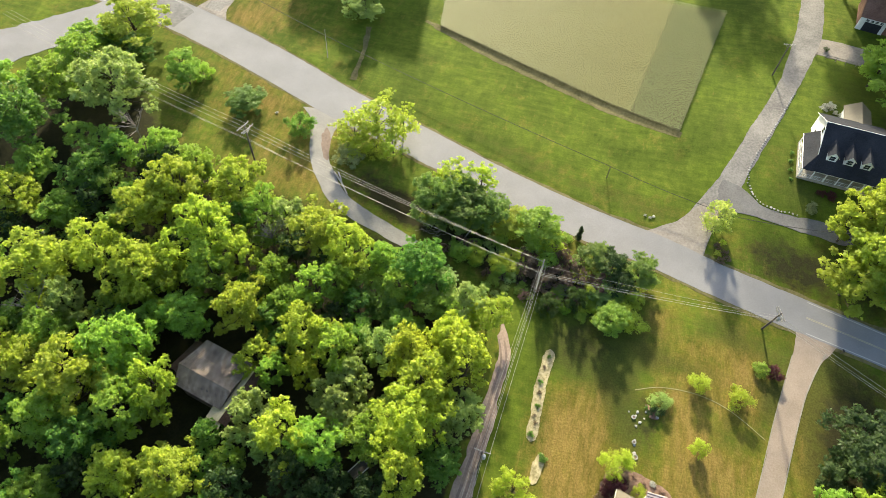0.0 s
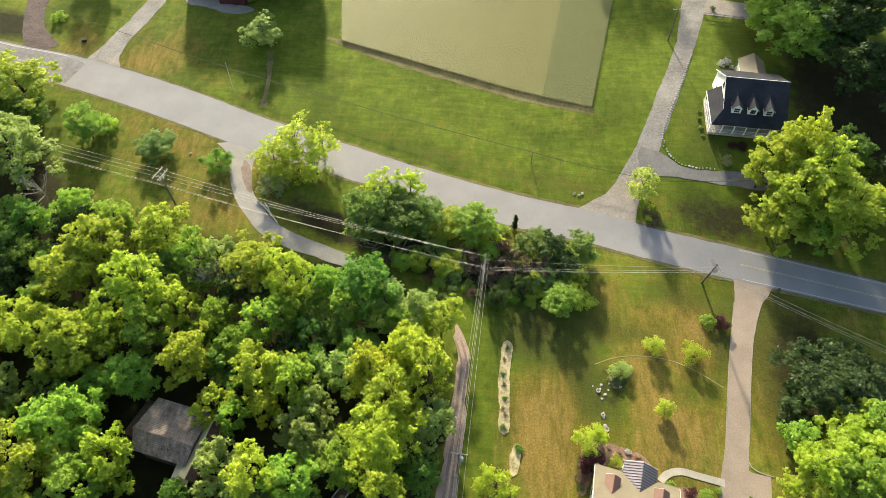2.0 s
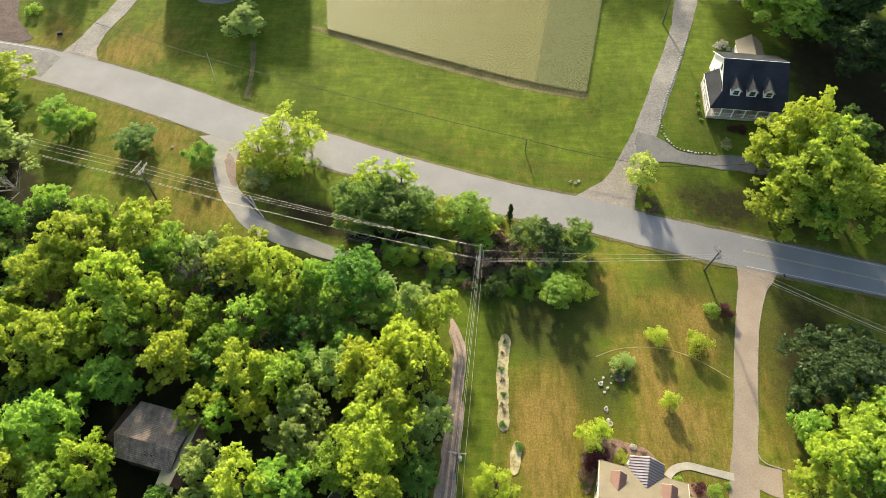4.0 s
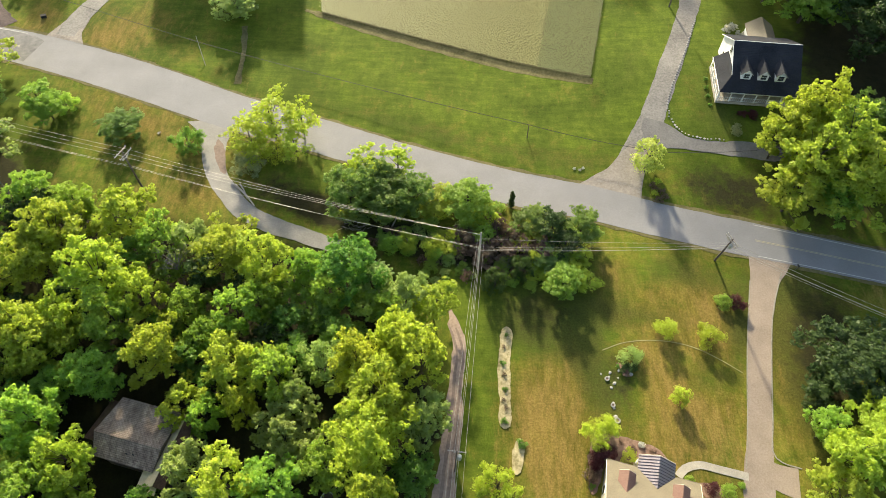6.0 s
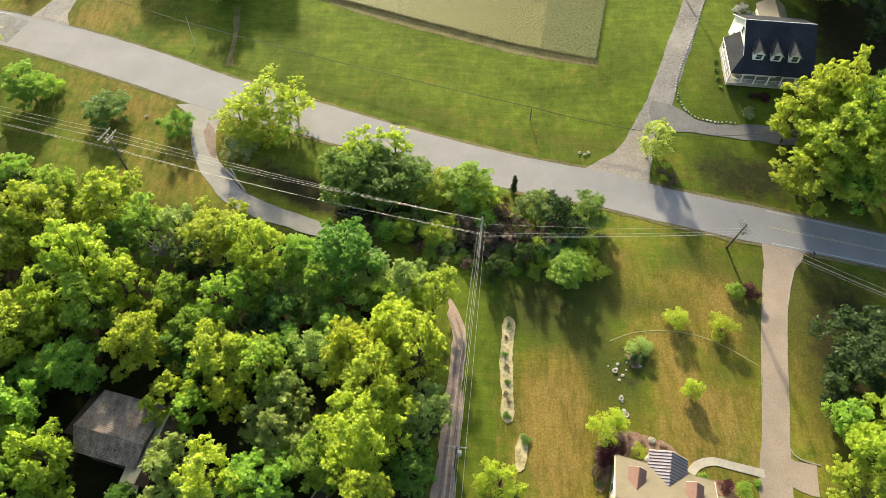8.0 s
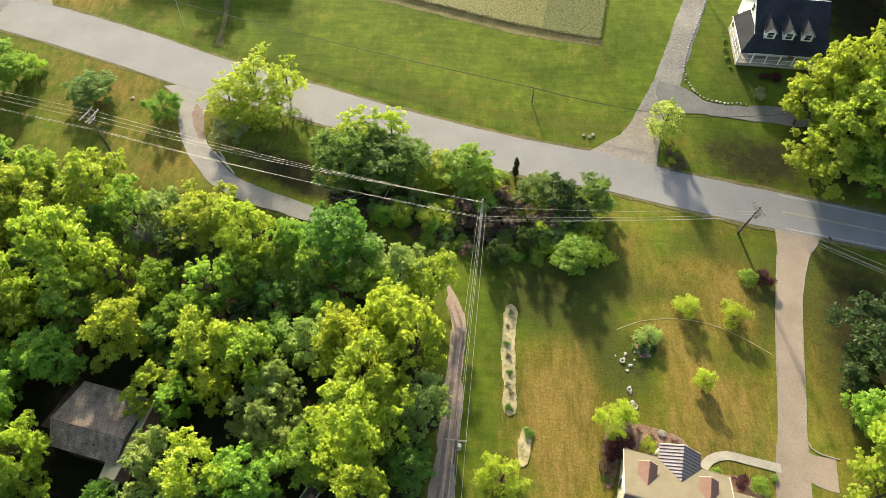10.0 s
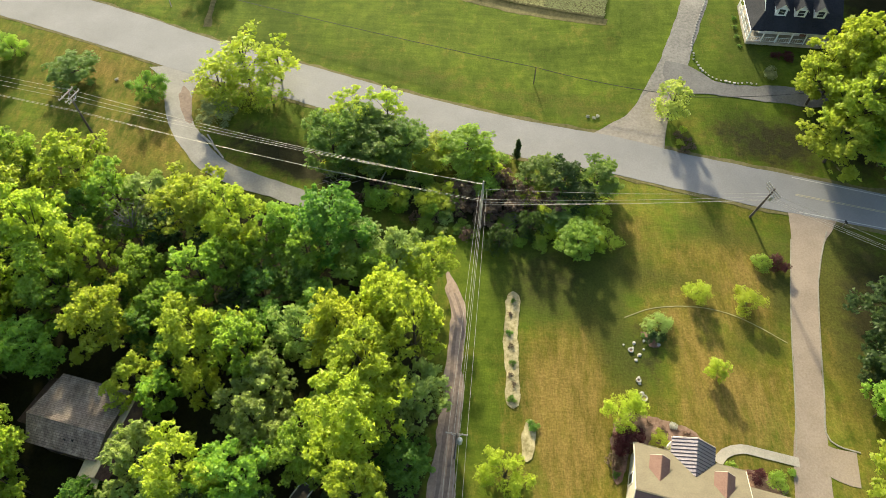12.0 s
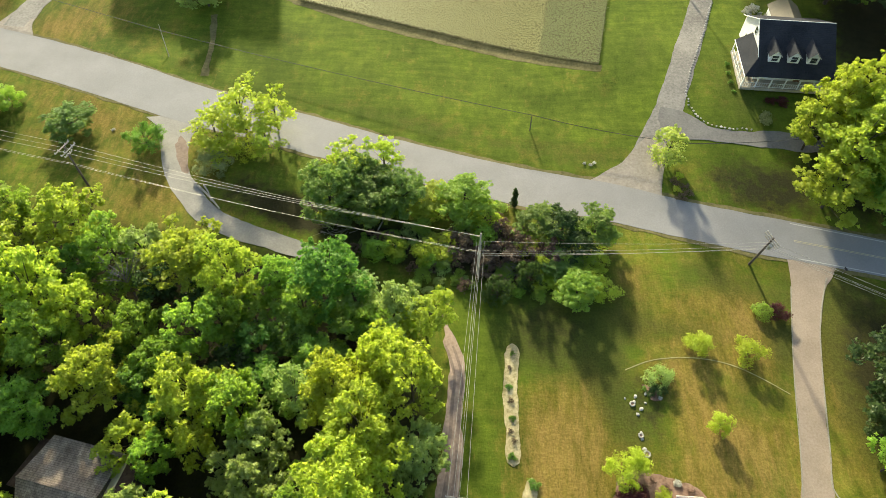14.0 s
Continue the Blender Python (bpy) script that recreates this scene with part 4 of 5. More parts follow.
def wire(a, b, sag, r=0.017, material=WIRE, label="bare power line between poles", n=14):
    """A hanging cable from a to b."""
    cu = bpy.data.curves.new("power_line", "CURVE")
    cu.dimensions, cu.bevel_depth, cu.bevel_resolution = "3D", r, 1
    sp = cu.splines.new("POLY")
    sp.points.add(n)
    a, b = Vector(a), Vector(b)
    for k, p in enumerate(sp.points):
        t = k / n
        q = a.lerp(b, t)
        p.co = (q.x, q.y, q.z - sag * 4 * t * (1 - t), 1)
    cu.materials.append(material)
    return tagged(new("power_line", cu), label, "cable", "power lines")


P_L, P_M, P_R, P_F = (-52.3, 70.1), (4.6, 57.6), (42.8, 61.9), (2.3, 25.9)
P_RT = (42.0, 59.5)      # top of the leaning pole by the driveway
power_pole(*P_L, 9.8, [(9.5, 0.55, 1.4), (9.5, -0.55, 1.4), (8.4, 0, 0.7)], 70, thick=0.19, label="dark wooden power pole with doubled crossarms on the verge")
power_pole(*P_M, 9.9, [(6.0, 0.15, 0.5)], 78, pale=True, label="pale wooden corner pole with wires in three directions")
power_pole(*P_R, 9.4, [(9.0, 0.16, 1.3), (9.0, -0.16, 1.3), (7.9, 0.14, 1.1)], -62, lean=(14, -5), transformer=True, label="dark wooden power pole with a transformer by the driveway", thick=0.19)
power_pole(*P_F, 8.2, [(7.9, 0.14, 1.15)], -4, transformer=True, label="wooden power pole with a transformer beside the track")
power_pole(-49.8, 102.0, 6.2, [], 0, lean=(-53.7, -38.7), label="bare wooden pole leaning steeply over the grass", thick=0.075, pale=True)
power_pole(12.9, 86.0, 3.4, [], 0, label="short dark post carrying a cable", thick=0.09)
power_pole(42.5, 121.6, 8.2, [(7.9, 0.12, 1.1)], 10)


def arm_end(p, turn, k, off, h):
    c, s = math.cos(radians(turn)), math.sin(radians(turn))
    return (p[0] + k * c - off * s, p[1] + k * s + off * c, gz(*p) + h)


FAR_W, FAR_S, FAR_E = (-112, 86), (0.6, -8), (86, 38)
for k, hl, hm in ((-0.8, 9.7, 9.7), (0.0, 9.7, 9.3), (0.8, 9.7, 8.9), (-0.35, 6.7, 6.2), (0.15, 6.3, 5.7)):
    wire(arm_end(P_L, 70, k, 0, hl), arm_end(P_M, 78, k * 0.3, 0, hm), 0.9)
    wire(arm_end(FAR_W, 70, k, 0, hl - 1.0), arm_end(P_L, 70, k, 0, hl), 1.0)
for k, hm, hr in ((0.0, 8.3, 8.4), (-0.3, 6.4, 8.2), (0.0, 5.6, 7.0), (0.3, 4.9, 6.8)):
    wire(arm_end(P_M, 90, k * 0.6, 0, hm), arm_end(P_RT, 100, k, 0, hr), 0.5)
    wire(arm_end(P_RT, 40, k * 2, 0, hr), arm_end(FAR_E, 40, k * 2, 0, hr), 0.8)
for k, h in ((-0.9, 8.2), (-0.3, 8.2), (0.3, 8.2), (1.05, 8.2), (0.05, 7.0)):
    wire(arm_end(P_M, 0, k * 0.5, -0.2, h + 0.2), arm_end(P_F, 0, k, 0, h), 0.5)
    wire(arm_end(P_F, 0, k, 0, h), arm_end(FAR_S, 0, k, 0, h), 0.5)
LOW = [(-150, 140, 6), (-51.5, 105.6, 2.6), (12.9, 86.0, 3.35), (36.5, 80.8, 2.6), (60, 82, 4)]
for (x0, y0, h0), (x1, y1, h1) in zip(LOW, LOW[1:]):
    wire((x0, y0, gz(x0, y0) + h0), (x1, y1, gz(x1, y1) + h1), 0.6, 0.045, BLACK_WIRE, "dark cable strung along the roadside")


# ---- buildings ----
def shingled(parent, name, o, ux, uy, length, run, step, material, label="", inset=(0.0, 0.0)):
    """A roof slope from its eave corner o: ux along the eave, uy up the slope; overlapping courses; inset shortens the eave."""
    o, ux, uy = Vector(o), Vector(ux), Vector(uy)
    nor = ux.cross(uy).normalized()
    if nor.z < 0:
        nor = -nor
    bm = bmesh.new()
    n = max(1, int(run / step))
    st = run / n
    prof = [o - nor * 0.06]
    for k in range(n):
        prof += [o + uy * (k * st) + nor * 0.055, o + uy * ((k + 1) * st) + nor * 0.02]
    prof.append(o + uy * run - nor * 0.06)
    ends = [[bm.verts.new(p + ux * (length * e + (inset[0] if e == 0 else -inset[1]) * (1 - (p - o).dot(uy) / run))) for p in prof] for e in (0, 1)]
    for e in ends:
        bm.faces.new(e)
    for a in range(len(prof)):
        c = (a + 1) % len(prof)
        bm.faces.new((ends[0][a], ends[0][c], ends[1][c], ends[1][a]))
    bmesh.ops.recalc_face_normals(bm, faces=bm.faces)
    return part(name, bm, material, parent, label)


def gable_walls(parent, x0, x1, y0, y1, z0, ze, zr, material, along="x", name="wall"):
    """A house body with a gable at either end; the ridge runs along the given axis."""
    bm = bmesh.new()
    if along == "x":
        ym = (y0 + y1) / 2
        prof = [(y0, z0), (y1, z0), (y1, ze), (ym, zr), (y0, ze)]
        ends = [[bm.verts.new((x, y, z)) for y, z in prof] for x in (x0, x1)]
    else:
        xm = (x0 + x1) / 2
        prof = [(x0, z0), (x1, z0), (x1, ze), (xm, zr), (x0, ze)]
        ends = [[bm.verts.new((x, y, z)) for x, z in prof] for y in (y0, y1)]
    for e in ends:
        bm.faces.new(e)
    for i in range(5):
        j = (i + 1) % 5
        bm.faces.new((ends[0][i], ends[0][j], ends[1][j], ends[1][i]))
    bmesh.ops.recalc_face_normals(bm, faces=bm.faces)
    return part(name, bm, material, parent)


def window(parent, c, across, out, w, h, frame_mat=WHITE, name="window"):
    """A framed window, its middle at c, with two panes."""
    c, across, out, up = Vector(c), Vector(across).normalized(), Vector(out).normalized(), Vector((0, 0, 1))

    def plate(x0, x1, z0, z1, d0, d1):
        bm = bmesh.new()
        made = box(bm, x0, x1, d0, d1, z0, z1)
        for v in bm.verts:
            v.co = c + across * v.co.x + out * v.co.y + up * v.co.z
        bmesh.ops.recalc_face_normals(bm, faces=bm.faces)
        return made

    f = part(name, plate(-w / 2 - 0.08, w / 2 + 0.08, -h / 2 - 0.08, h / 2 + 0.08, -0.05, 0.05), frame_mat, parent)
    part("pane", plate(-w / 2, w / 2, 0.03, h / 2, 0.04, 0.065), GLASS, f)
    part("pane", plate(-w / 2, w / 2, -h / 2, -0.03, 0.04, 0.065), GLASS, f)
    return f


def fascia(parent, a, b, size=0.16, material=WHITE, name="fascia"):
    return part(name, rod(bmesh.new(), a, b, size * 0.6, size * 0.6, 4), material, parent)


def dormer(parent, x, yf, yb, zb, zw, zr, half, roof, wall, win=True):
    """A gabled dormer: front at yf (facing -y if yb > yf), ridge running back to yb."""
    s = 1 if yb > yf else -1
    d = part("dormer", slab([(x - half, yf, zw), (x + half, yf, zw), (x + half, yb, zw), (x - half, yb, zw)] if s > 0 else
                            [(x - half, yb, zw), (x + half, yb, zw), (x + half, yf, zw), (x - half, yf, zw)], zw - zb), wall, parent)
    bm = bmesh.new()
    tri = [bm.verts.new(p) for p in ((x - half, yf, zw), (x + half, yf, zw), (x, yf, zr))]
    bm.faces.new(tri)
    part("dormer_gable", bm, wall, d)
    o = 0.18
    for sx in (-1, 1):
        run = math.hypot(half + o, zr - zw) 
        lo = Vector((x + sx * (half + o), yf - s * 0.2, zw - (zr - zw) / half * o))
        up = Vector((x, yf - s * 0.2, zr + 0.02)) - lo
        shingled(d, "dormer_roof", lo, (0, s, 0), up.normalized(), abs(yb - yf) + 0.2, up.length, 0.22, roof)
        fascia(d, (x + sx * (half + o), yf - s * 0.22, zw - (zr - zw) / half * o), (x, yf - s * 0.22, zr + 0.02), 0.08, CREAM)
    if win:
        window(d, (x, yf - s * 0.02, (zb + zw) / 2 + 0.12), (1, 0, 0), (0, -s, 0), half * 1.1, (zw - zb) * 0.72)
    return d


def white_house():
    z0 = 3.3
    h = thing("house", pose(49.6, 101.8, z0, 0, 0, -3), "white clapboard house with dark roof, dormers and wraparound porch", "house")
    L, ze, zr, dep = 11.3, 2.8, 7.6, 8.3
    hip_y = -dep + 1.6 / ((zr - ze) / dep)
    gable_walls(h, 0, L, -6.0, 6.0, -0.6, 4.1, 7.45, WHITE)
    k = math.hypot(dep, zr - ze)
    shingled(h, "roof", (-0.35, -dep, ze), (1, 0, 0), (0, dep / k, (zr - ze) / k), L + 0.7, k, 0.3, SLATE, "charcoal shingle roof slope")
    k2 = math.hypot(6.4, zr - 3.9)
    shingled(h, "roof", (-0.35, 6.4, 3.9), (1, 0, 0), (0, -6.4 / k2, (zr - 3.9) / k2), L + 0.7, k2, 0.3, SLATE)
    part("ridge_cap", a_box(-0.4, L + 0.4, -0.05, 0.05, zr - 0.02, zr + 0.05, bevel=0.015), WHITE, h)
    for x in (-0.37, L + 0.37):
        trim = SLATE if x > 0 else WHITE
        fascia(h, (x, -dep if x > 0 else hip_y, ze if x > 0 else ze + 1.6), (x, 0, zr), 0.1, trim)
        fascia(h, (x, 6.4, 3.9), (x, 0, zr), 0.1, trim)
    # wraparound porch on the west side
    rise, hip = 1.6, -dep + 1.6 / ((zr - ze) / dep)
    part("porch_roof", slab([(-2.35, 1.0, ze), (-2.35, -dep, ze), (-0.3, hip, ze + rise), (-0.02, hip, ze + rise), (-0.02, 1.0, ze + rise)], 0.12), SLATE, h, "charcoal porch roof")
    part("porch_roof", slab([(-2.35, -dep, ze), (-0.36, -dep, ze), (-0.36, hip, ze + rise)], 0.12), SLATE, h)
    fascia(h, (-2.38, 1.0, ze - 0.06), (-2.38, -dep, ze - 0.06), 0.14)
    part("porch_floor", slab([(-2.3, -8.2, 0.5), (L, -8.2, 0.5), (L, -6.0, 0.5), (-2.3, -6.0, 0.5)], 0.5), PALE_WOOD, h)
    part("porch_floor", slab([(-2.3, -6.0, 0.5), (0, -6.0, 0.5), (0, 1.0, 0.5), (-2.3, 1.0, 0.5)], 0.5), PALE_WOOD, h)
    posts = [(-2.2 + i * 2.22, -8.05) for i in range(7)] + [(-2.2, -8.05 + i * 2.2) for i in range(1, 5)]
    for px, py in posts:
        part("porch_post", a_box(px - 0.09, px + 0.09, py - 0.09, py + 0.09, 0.5, ze + 0.05, bevel=0.02), WHITE, h)
    for a, b in (((-2.2, -8.05), (L, -8.05)), ((-2.2, -8.05), (-2.2, 0.9))):
        for z in (0.65, 1.4):
            part("porch_rail", rod(bmesh.new(), (*a, z), (*b, z), 0.045, 0.045, 4), WHITE, h)
        n = int(math.dist(a, b) / 0.35)
        for i in range(1, n):
            t = i / n
            x, y = a[0] + (b[0] - a[0]) * t, a[1] + (b[1] - a[1]) * t
            part("baluster", a_box(x - 0.018, x + 0.018, y - 0.018, y + 0.018, 0.65, 1.4), WHITE, h)
    part("porch_beam", a_box(-2.3, L, -8.16, -7.96, ze - 0.28, ze - 0.06, bevel=0.02), WHITE, h)
    part("porch_beam", a_box(-2.3, -2.1, -8.1, 1.0, ze - 0.28, ze - 0.06, bevel=0.02), WHITE, h)
    for x in (1.95, 4.95, 7.95):
        dormer(h, x, -6.1, -2.0, 4.1, 5.4, 6.25, 0.86, SLATE, WHITE)
    for x in (1.4, 4.2, 9.6):
        window(h, (x, -6.03, 1.9), (1, 0, 0), (0, -1, 0), 0.9, 1.4)
    part("front_door", a_box(6.5, 7.5, -6.12, -6.0, 0.5, 2.55, bevel=0.02), BRICK, h)
    for y in (-3.0, 2.8):
        window(h, (-0.03, y, 1.9), (0, 1, 0), (-1, 0, 0), 0.9, 1.3)
    window(h, (-0.03, 0, 5.5), (0, 1, 0), (-1, 0, 0), 0.9, 1.2)
    # rear wing
    gable_walls(h, 5.4, 10.0, 5.5, 11.6, -0.6, 2.6, 4.2, WHITE, "y", "rear_wall")
    kr = math.hypot(2.6, 1.8)
    shingled(h, "rear_roof", (5.1, 12.0, 2.5), (0, -1, 0), (2.6 / kr, 0, 1.8 / kr), 7.4, kr, 0.3, TAN_GLARE_ROOF, "tan brown roof of the rear wing")
    shingled(h, "rear_roof", (10.3, 12.0, 2.5), (0, -1, 0), (-2.6 / kr, 0, 1.8 / kr), 7.4, kr, 0.3, TAN_GLARE_ROOF)


def south_house():
    h = thing("house", pose(22.1, 27.5, 0.0, 0, 0, -12.6), "house with brown shingle roof, two dormers and metal porch roof", "house")
    L, ze, zr, dep = 11.0, 3.0, 6.5, 6.0
    gable_walls(h, 0, L, -11.6, -0.4, -0.6, ze, zr - 0.12, CREAM)
    k = math.hypot(dep, zr - ze)
    # north slope takes the painted glare colour, south slope the plain red-brown
    shingled(h, "roof", (-0.4, 0, ze), (1, 0, 0), (0, -dep / k, (zr - ze) / k), L + 0.8, k, 0.28, TAN_GLARE_ROOF, "red-brown shingle slope with sun glare painted tan")
    shingled(h, "roof", (-0.4, -12, ze), (1, 0, 0), (0, dep / k, (zr - ze) / k), L + 0.8, k, 0.28, RED_ROOF)
    part("ridge_cap", a_box(-0.4, L + 0.4, -6.12, -5.88, zr + 0.0, zr + 0.1, bevel=0.03), TAN_GLARE_ROOF, h)
    for x in (-0.45, L + 0.45):
        fascia(h, (x, 0, ze), (x, -6, zr), 0.10, CREAM)
        fascia(h, (x, -12, ze), (x, -6, zr), 0.10, CREAM)
    part("gutter", a_box(-0.4, L + 0.4, 0.02, 0.14, ze - 0.12, ze + 0.0, bevel=0.03), TAN_GLARE_ROOF, h)
    for x in (2.05, 8.7):
        dormer(h, x, -1.7, -5.2, 3.7, 4.85, 5.5, 0.85, RED_ROOF, CREAM)
    # porch gable with standing seams
    x, half, y0, y1, zp = 5.85, 2.35, 1.75, -2.6, 4.45
    kp = math.hypot(half, zp - ze)
    for sx in (-1, 1):
        eave = Vector((x + sx * half, y0, ze + 0.06))
        ridge0, ridge1, valley = Vector((x, y0, zp + 0.06)), Vector((x, y1, zp + 0.06)), Vector((x + sx * half, -0.1, ze + 0.06))
        c = [ridge0, ridge1, valley, eave]
        s = part("porch_roof", slab(c if sx > 0 else c[::-1], 0.08), METAL_ROOF, h, "grey standing seam metal roof")
        n = 11
        for i in range(n):
            y = y0 - (i + 0.5) * (y0 - y1) / n
            reach = 1.0 if y > -0.1 else max(0.0, 1 - (-0.1 - y) / (-0.1 - y1))
            if reach > 0.03:
                a, b = Vector((x, y, zp + 0.10)), Vector((x + sx * half * reach, y, zp + (ze - zp) * reach + 0.10))
                part("seam", rod(bmesh.new(), a, b, 0.045, 0.045, 4), SEAM, s)
    fascia(h, (x - half, y0, ze), (x, y0, zp), 0.11, CREAM)
    fascia(h, (x + half, y0, ze), (x, y0, zp), 0.11, CREAM)
    for px in (x - half + 0.3, x + half - 0.3):
        part("porch_post", a_box(px - 0.13, px + 0.13, 1.35, 1.61, 0.05, ze - 0.02, bevel=0.02), WHITE, h)
    part("porch_floor", slab([(x - half, -0.4, 0.2), (x + half, -0.4, 0.2), (x + half, 1.7, 0.2), (x - half, 1.7, 0.2)], 0.5), CONCRETE, h)
    part("front_door", a_box(x - 0.5, x + 0.5, -0.42, -0.34, 0.2, 2.3, bevel=0.02), BRICK, h)
    for wx in (1.9, 9.3):
        window(h, (wx, -0.38, 1.7), (1, 0, 0), (0, 1, 0), 1.2, 1.3)
    for wy in (-3.5, -8.5):
        window(h, (-0.02, wy, 1.7), (0, 1, 0), (-1, 0, 0), 1.1, 1.3)
    # garage wing
    gable_walls(h, 11.0, 16.0, -9.0, -1.7, -0.6, 2.9, 4.9, CREAM, "x", "garage_wall")
    kg = math.hypot(3.85, 2.1)
    # both garage slopes use the colour that paints in glare
    shingled(h, "garage_roof", (11.2, -1.5, 2.9), (1, 0, 0), (0, -3.85 / kg, 2.1 / kg), 5.2, kg, 0.28, TAN_GLARE_ROOF, "red-brown garage roof with sun glare painted tan")
    shingled(h, "garage_roof", (11.2, -9.2, 2.9), (1, 0, 0), (0, 3.85 / kg, 2.1 / kg), 5.2, kg, 0.28, TAN_GLARE_ROOF)
    part("garage_door", a_box(15.98, 16.06, -7.0, -3.6, 0, 2.3, bevel=0.02), WHITE, h)
    fascia(h, (16.45, -1.5, 2.9), (16.45, -5.35, 5.0), 0.11, CREAM)


def cabin():
    z0 = -3.6
    h = thing("cabin", pose(-45.1, 27.9, z0, 0, 0, -12.0), "old cabin with weathered grey roof deep among trees", "cabin")
    L, zr = 9.8, 6.4
    gable_walls(h, 0.9, L - 0.6, -2.3, 2.5, -0.6, 5.1, zr - 0.2, WOOD)
    part("wall", a_box(1.2, L - 0.8, 2.2, 4.8, -0.6, 4.9, bevel=0.03), WOOD, h)
    # south slope with visible courses, north slope in two pitches that narrow towards the eave
    k = math.hypot(2.8, 1.2)
    shingled(h, "roof", (-0.2, -2.8, zr - 1.2), (1, 0, 0), (0, 2.8 / k, 1.2 / k), L - 0.1, k, 0.26, GREY_ROOF, "weathered grey shingle slope", (1.0, 0.2))
    part("roof", slab([(-0.2, 0, zr), (L - 0.4, 0, zr), (L - 0.5, 2.7, zr - 0.7), (0.1, 2.7, zr - 0.7)], 0.12), GREY_ROOF, h)
    part("roof", slab([(0.1, 2.7, zr - 0.7), (L - 0.5, 2.7, zr - 0.7), (L - 0.7, 5.4, zr - 1.1), (0.5, 5.4, zr - 1.1)], 0.12), GREY_ROOF, h)
    part("ridge_cap", a_box(-0.2, L - 0.3, -0.12, 0.12, zr - 0.04, zr + 0.08, bevel=0.03), GREY_ROOF, h)
    # low dark porch roof along the west end
    part("porch_roof", slab([(-2.9, -0.6, 3.2), (0.6, -0.9, 4.4), (0.9, 4.9, 4.4), (-2.0, 5.2, 3.2)], 0.1), BROWN_ROOF, h, "dark brown porch roof")
    for py in (-0.4, 2.2, 4.8):
        part("porch_post", rod(bmesh.new(), (-2.2, py, -0.6), (-2.2, py, 3.4), 0.09, 0.08, 6), WOOD, h)
    # lean wing running south along the east end
    k = math.hypot(1.3, 0.5)
    part("wall", a_box(9.0, 10.9, -4.0, 4.6, -0.6, 4.2, bevel=0.03), WOOD, h)
    shingled(h, "wing_roof", (8.8, -4.4, 4.75), (0, 1, 0), (1.3 / k, 0, 0.5 / k), 9.8, k, 1.0, PALE_ROOF, "pale sheet roof of the wing")
    shingled(h, "wing_roof", (11.4, -4.4, 4.6), (0, 1, 0), (-1.3 / math.hypot(1.3, 0.66), 0, 0.66 / math.hypot(1.3, 0.66)), 9.8, math.hypot(1.3, 0.66), 0.3, BROWN_ROOF)
    part("wing_ridge", rod(bmesh.new(), (10.1, -4.4, 5.3), (10.1, 5.4, 5.3), 0.07, 0.07, 6), PALE_ROOF, h)
    part("wing_roof", slab([(7.8, -5.3, 4.3), (10.7, -5.3, 4.75), (10.1, -2.3, 5.0), (7.6, -2.2, 4.4)], 0.08), PALE_ROOF, h)
    for (x, y) in ((5.2, -1.6), (6.1, -1.5)):
        z = zr - 1.2 + (y + 2.8) / 2.8 * 1.2
        part("vent_pipe", rod(bmesh.new(), (x, y, z - 0.1), (x, y, z + 0.35), 0.09, 0.08, 8), RUBBER, h)


def far_house():
    z0 = 3.6
    h = thing("house", pose(60.5, 143, z0, 0, 0, -8), "brick house with white garage front beyond the drive", "house")
    gable_walls(h, 0, 14, 0, 9, -0.6, 3.2, 6.2, BRICK)
    k = math.hypot(4.9, 3.2)
    shingled(h, "roof", (-0.4, -0.4, 3.1), (1, 0, 0), (0, 4.9 / k, 3.2 / k), 14.8, k, 0.3, BRICK, "brown shingle slope")
    shingled(h, "roof", (-0.4, 9.4, 3.1), (1, 0, 0), (0, -4.9 / k, 3.2 / k), 14.8, k, 0.3, BRICK)
    part("garage_front", a_box(-0.2, 5.4, -0.3, 0.0, -0.5, 3.2, bevel=0.03), WHITE, h)
    part("garage_door", a_box(1.0, 4.6, -0.36, -0.28, -0.5, 2.2, bevel=0.02), SLATE, h)
    for i in range(4):
        window(h, (1.3 + i * 1.0, -0.34, 2.65), (1, 0, 0), (0, -1, 0), 0.6, 0.5)
    for i in range(3):
        window(h, (7 + i * 2.2, -0.03, 1.7), (1, 0, 0), (0, -1, 0), 0.9, 1.2)


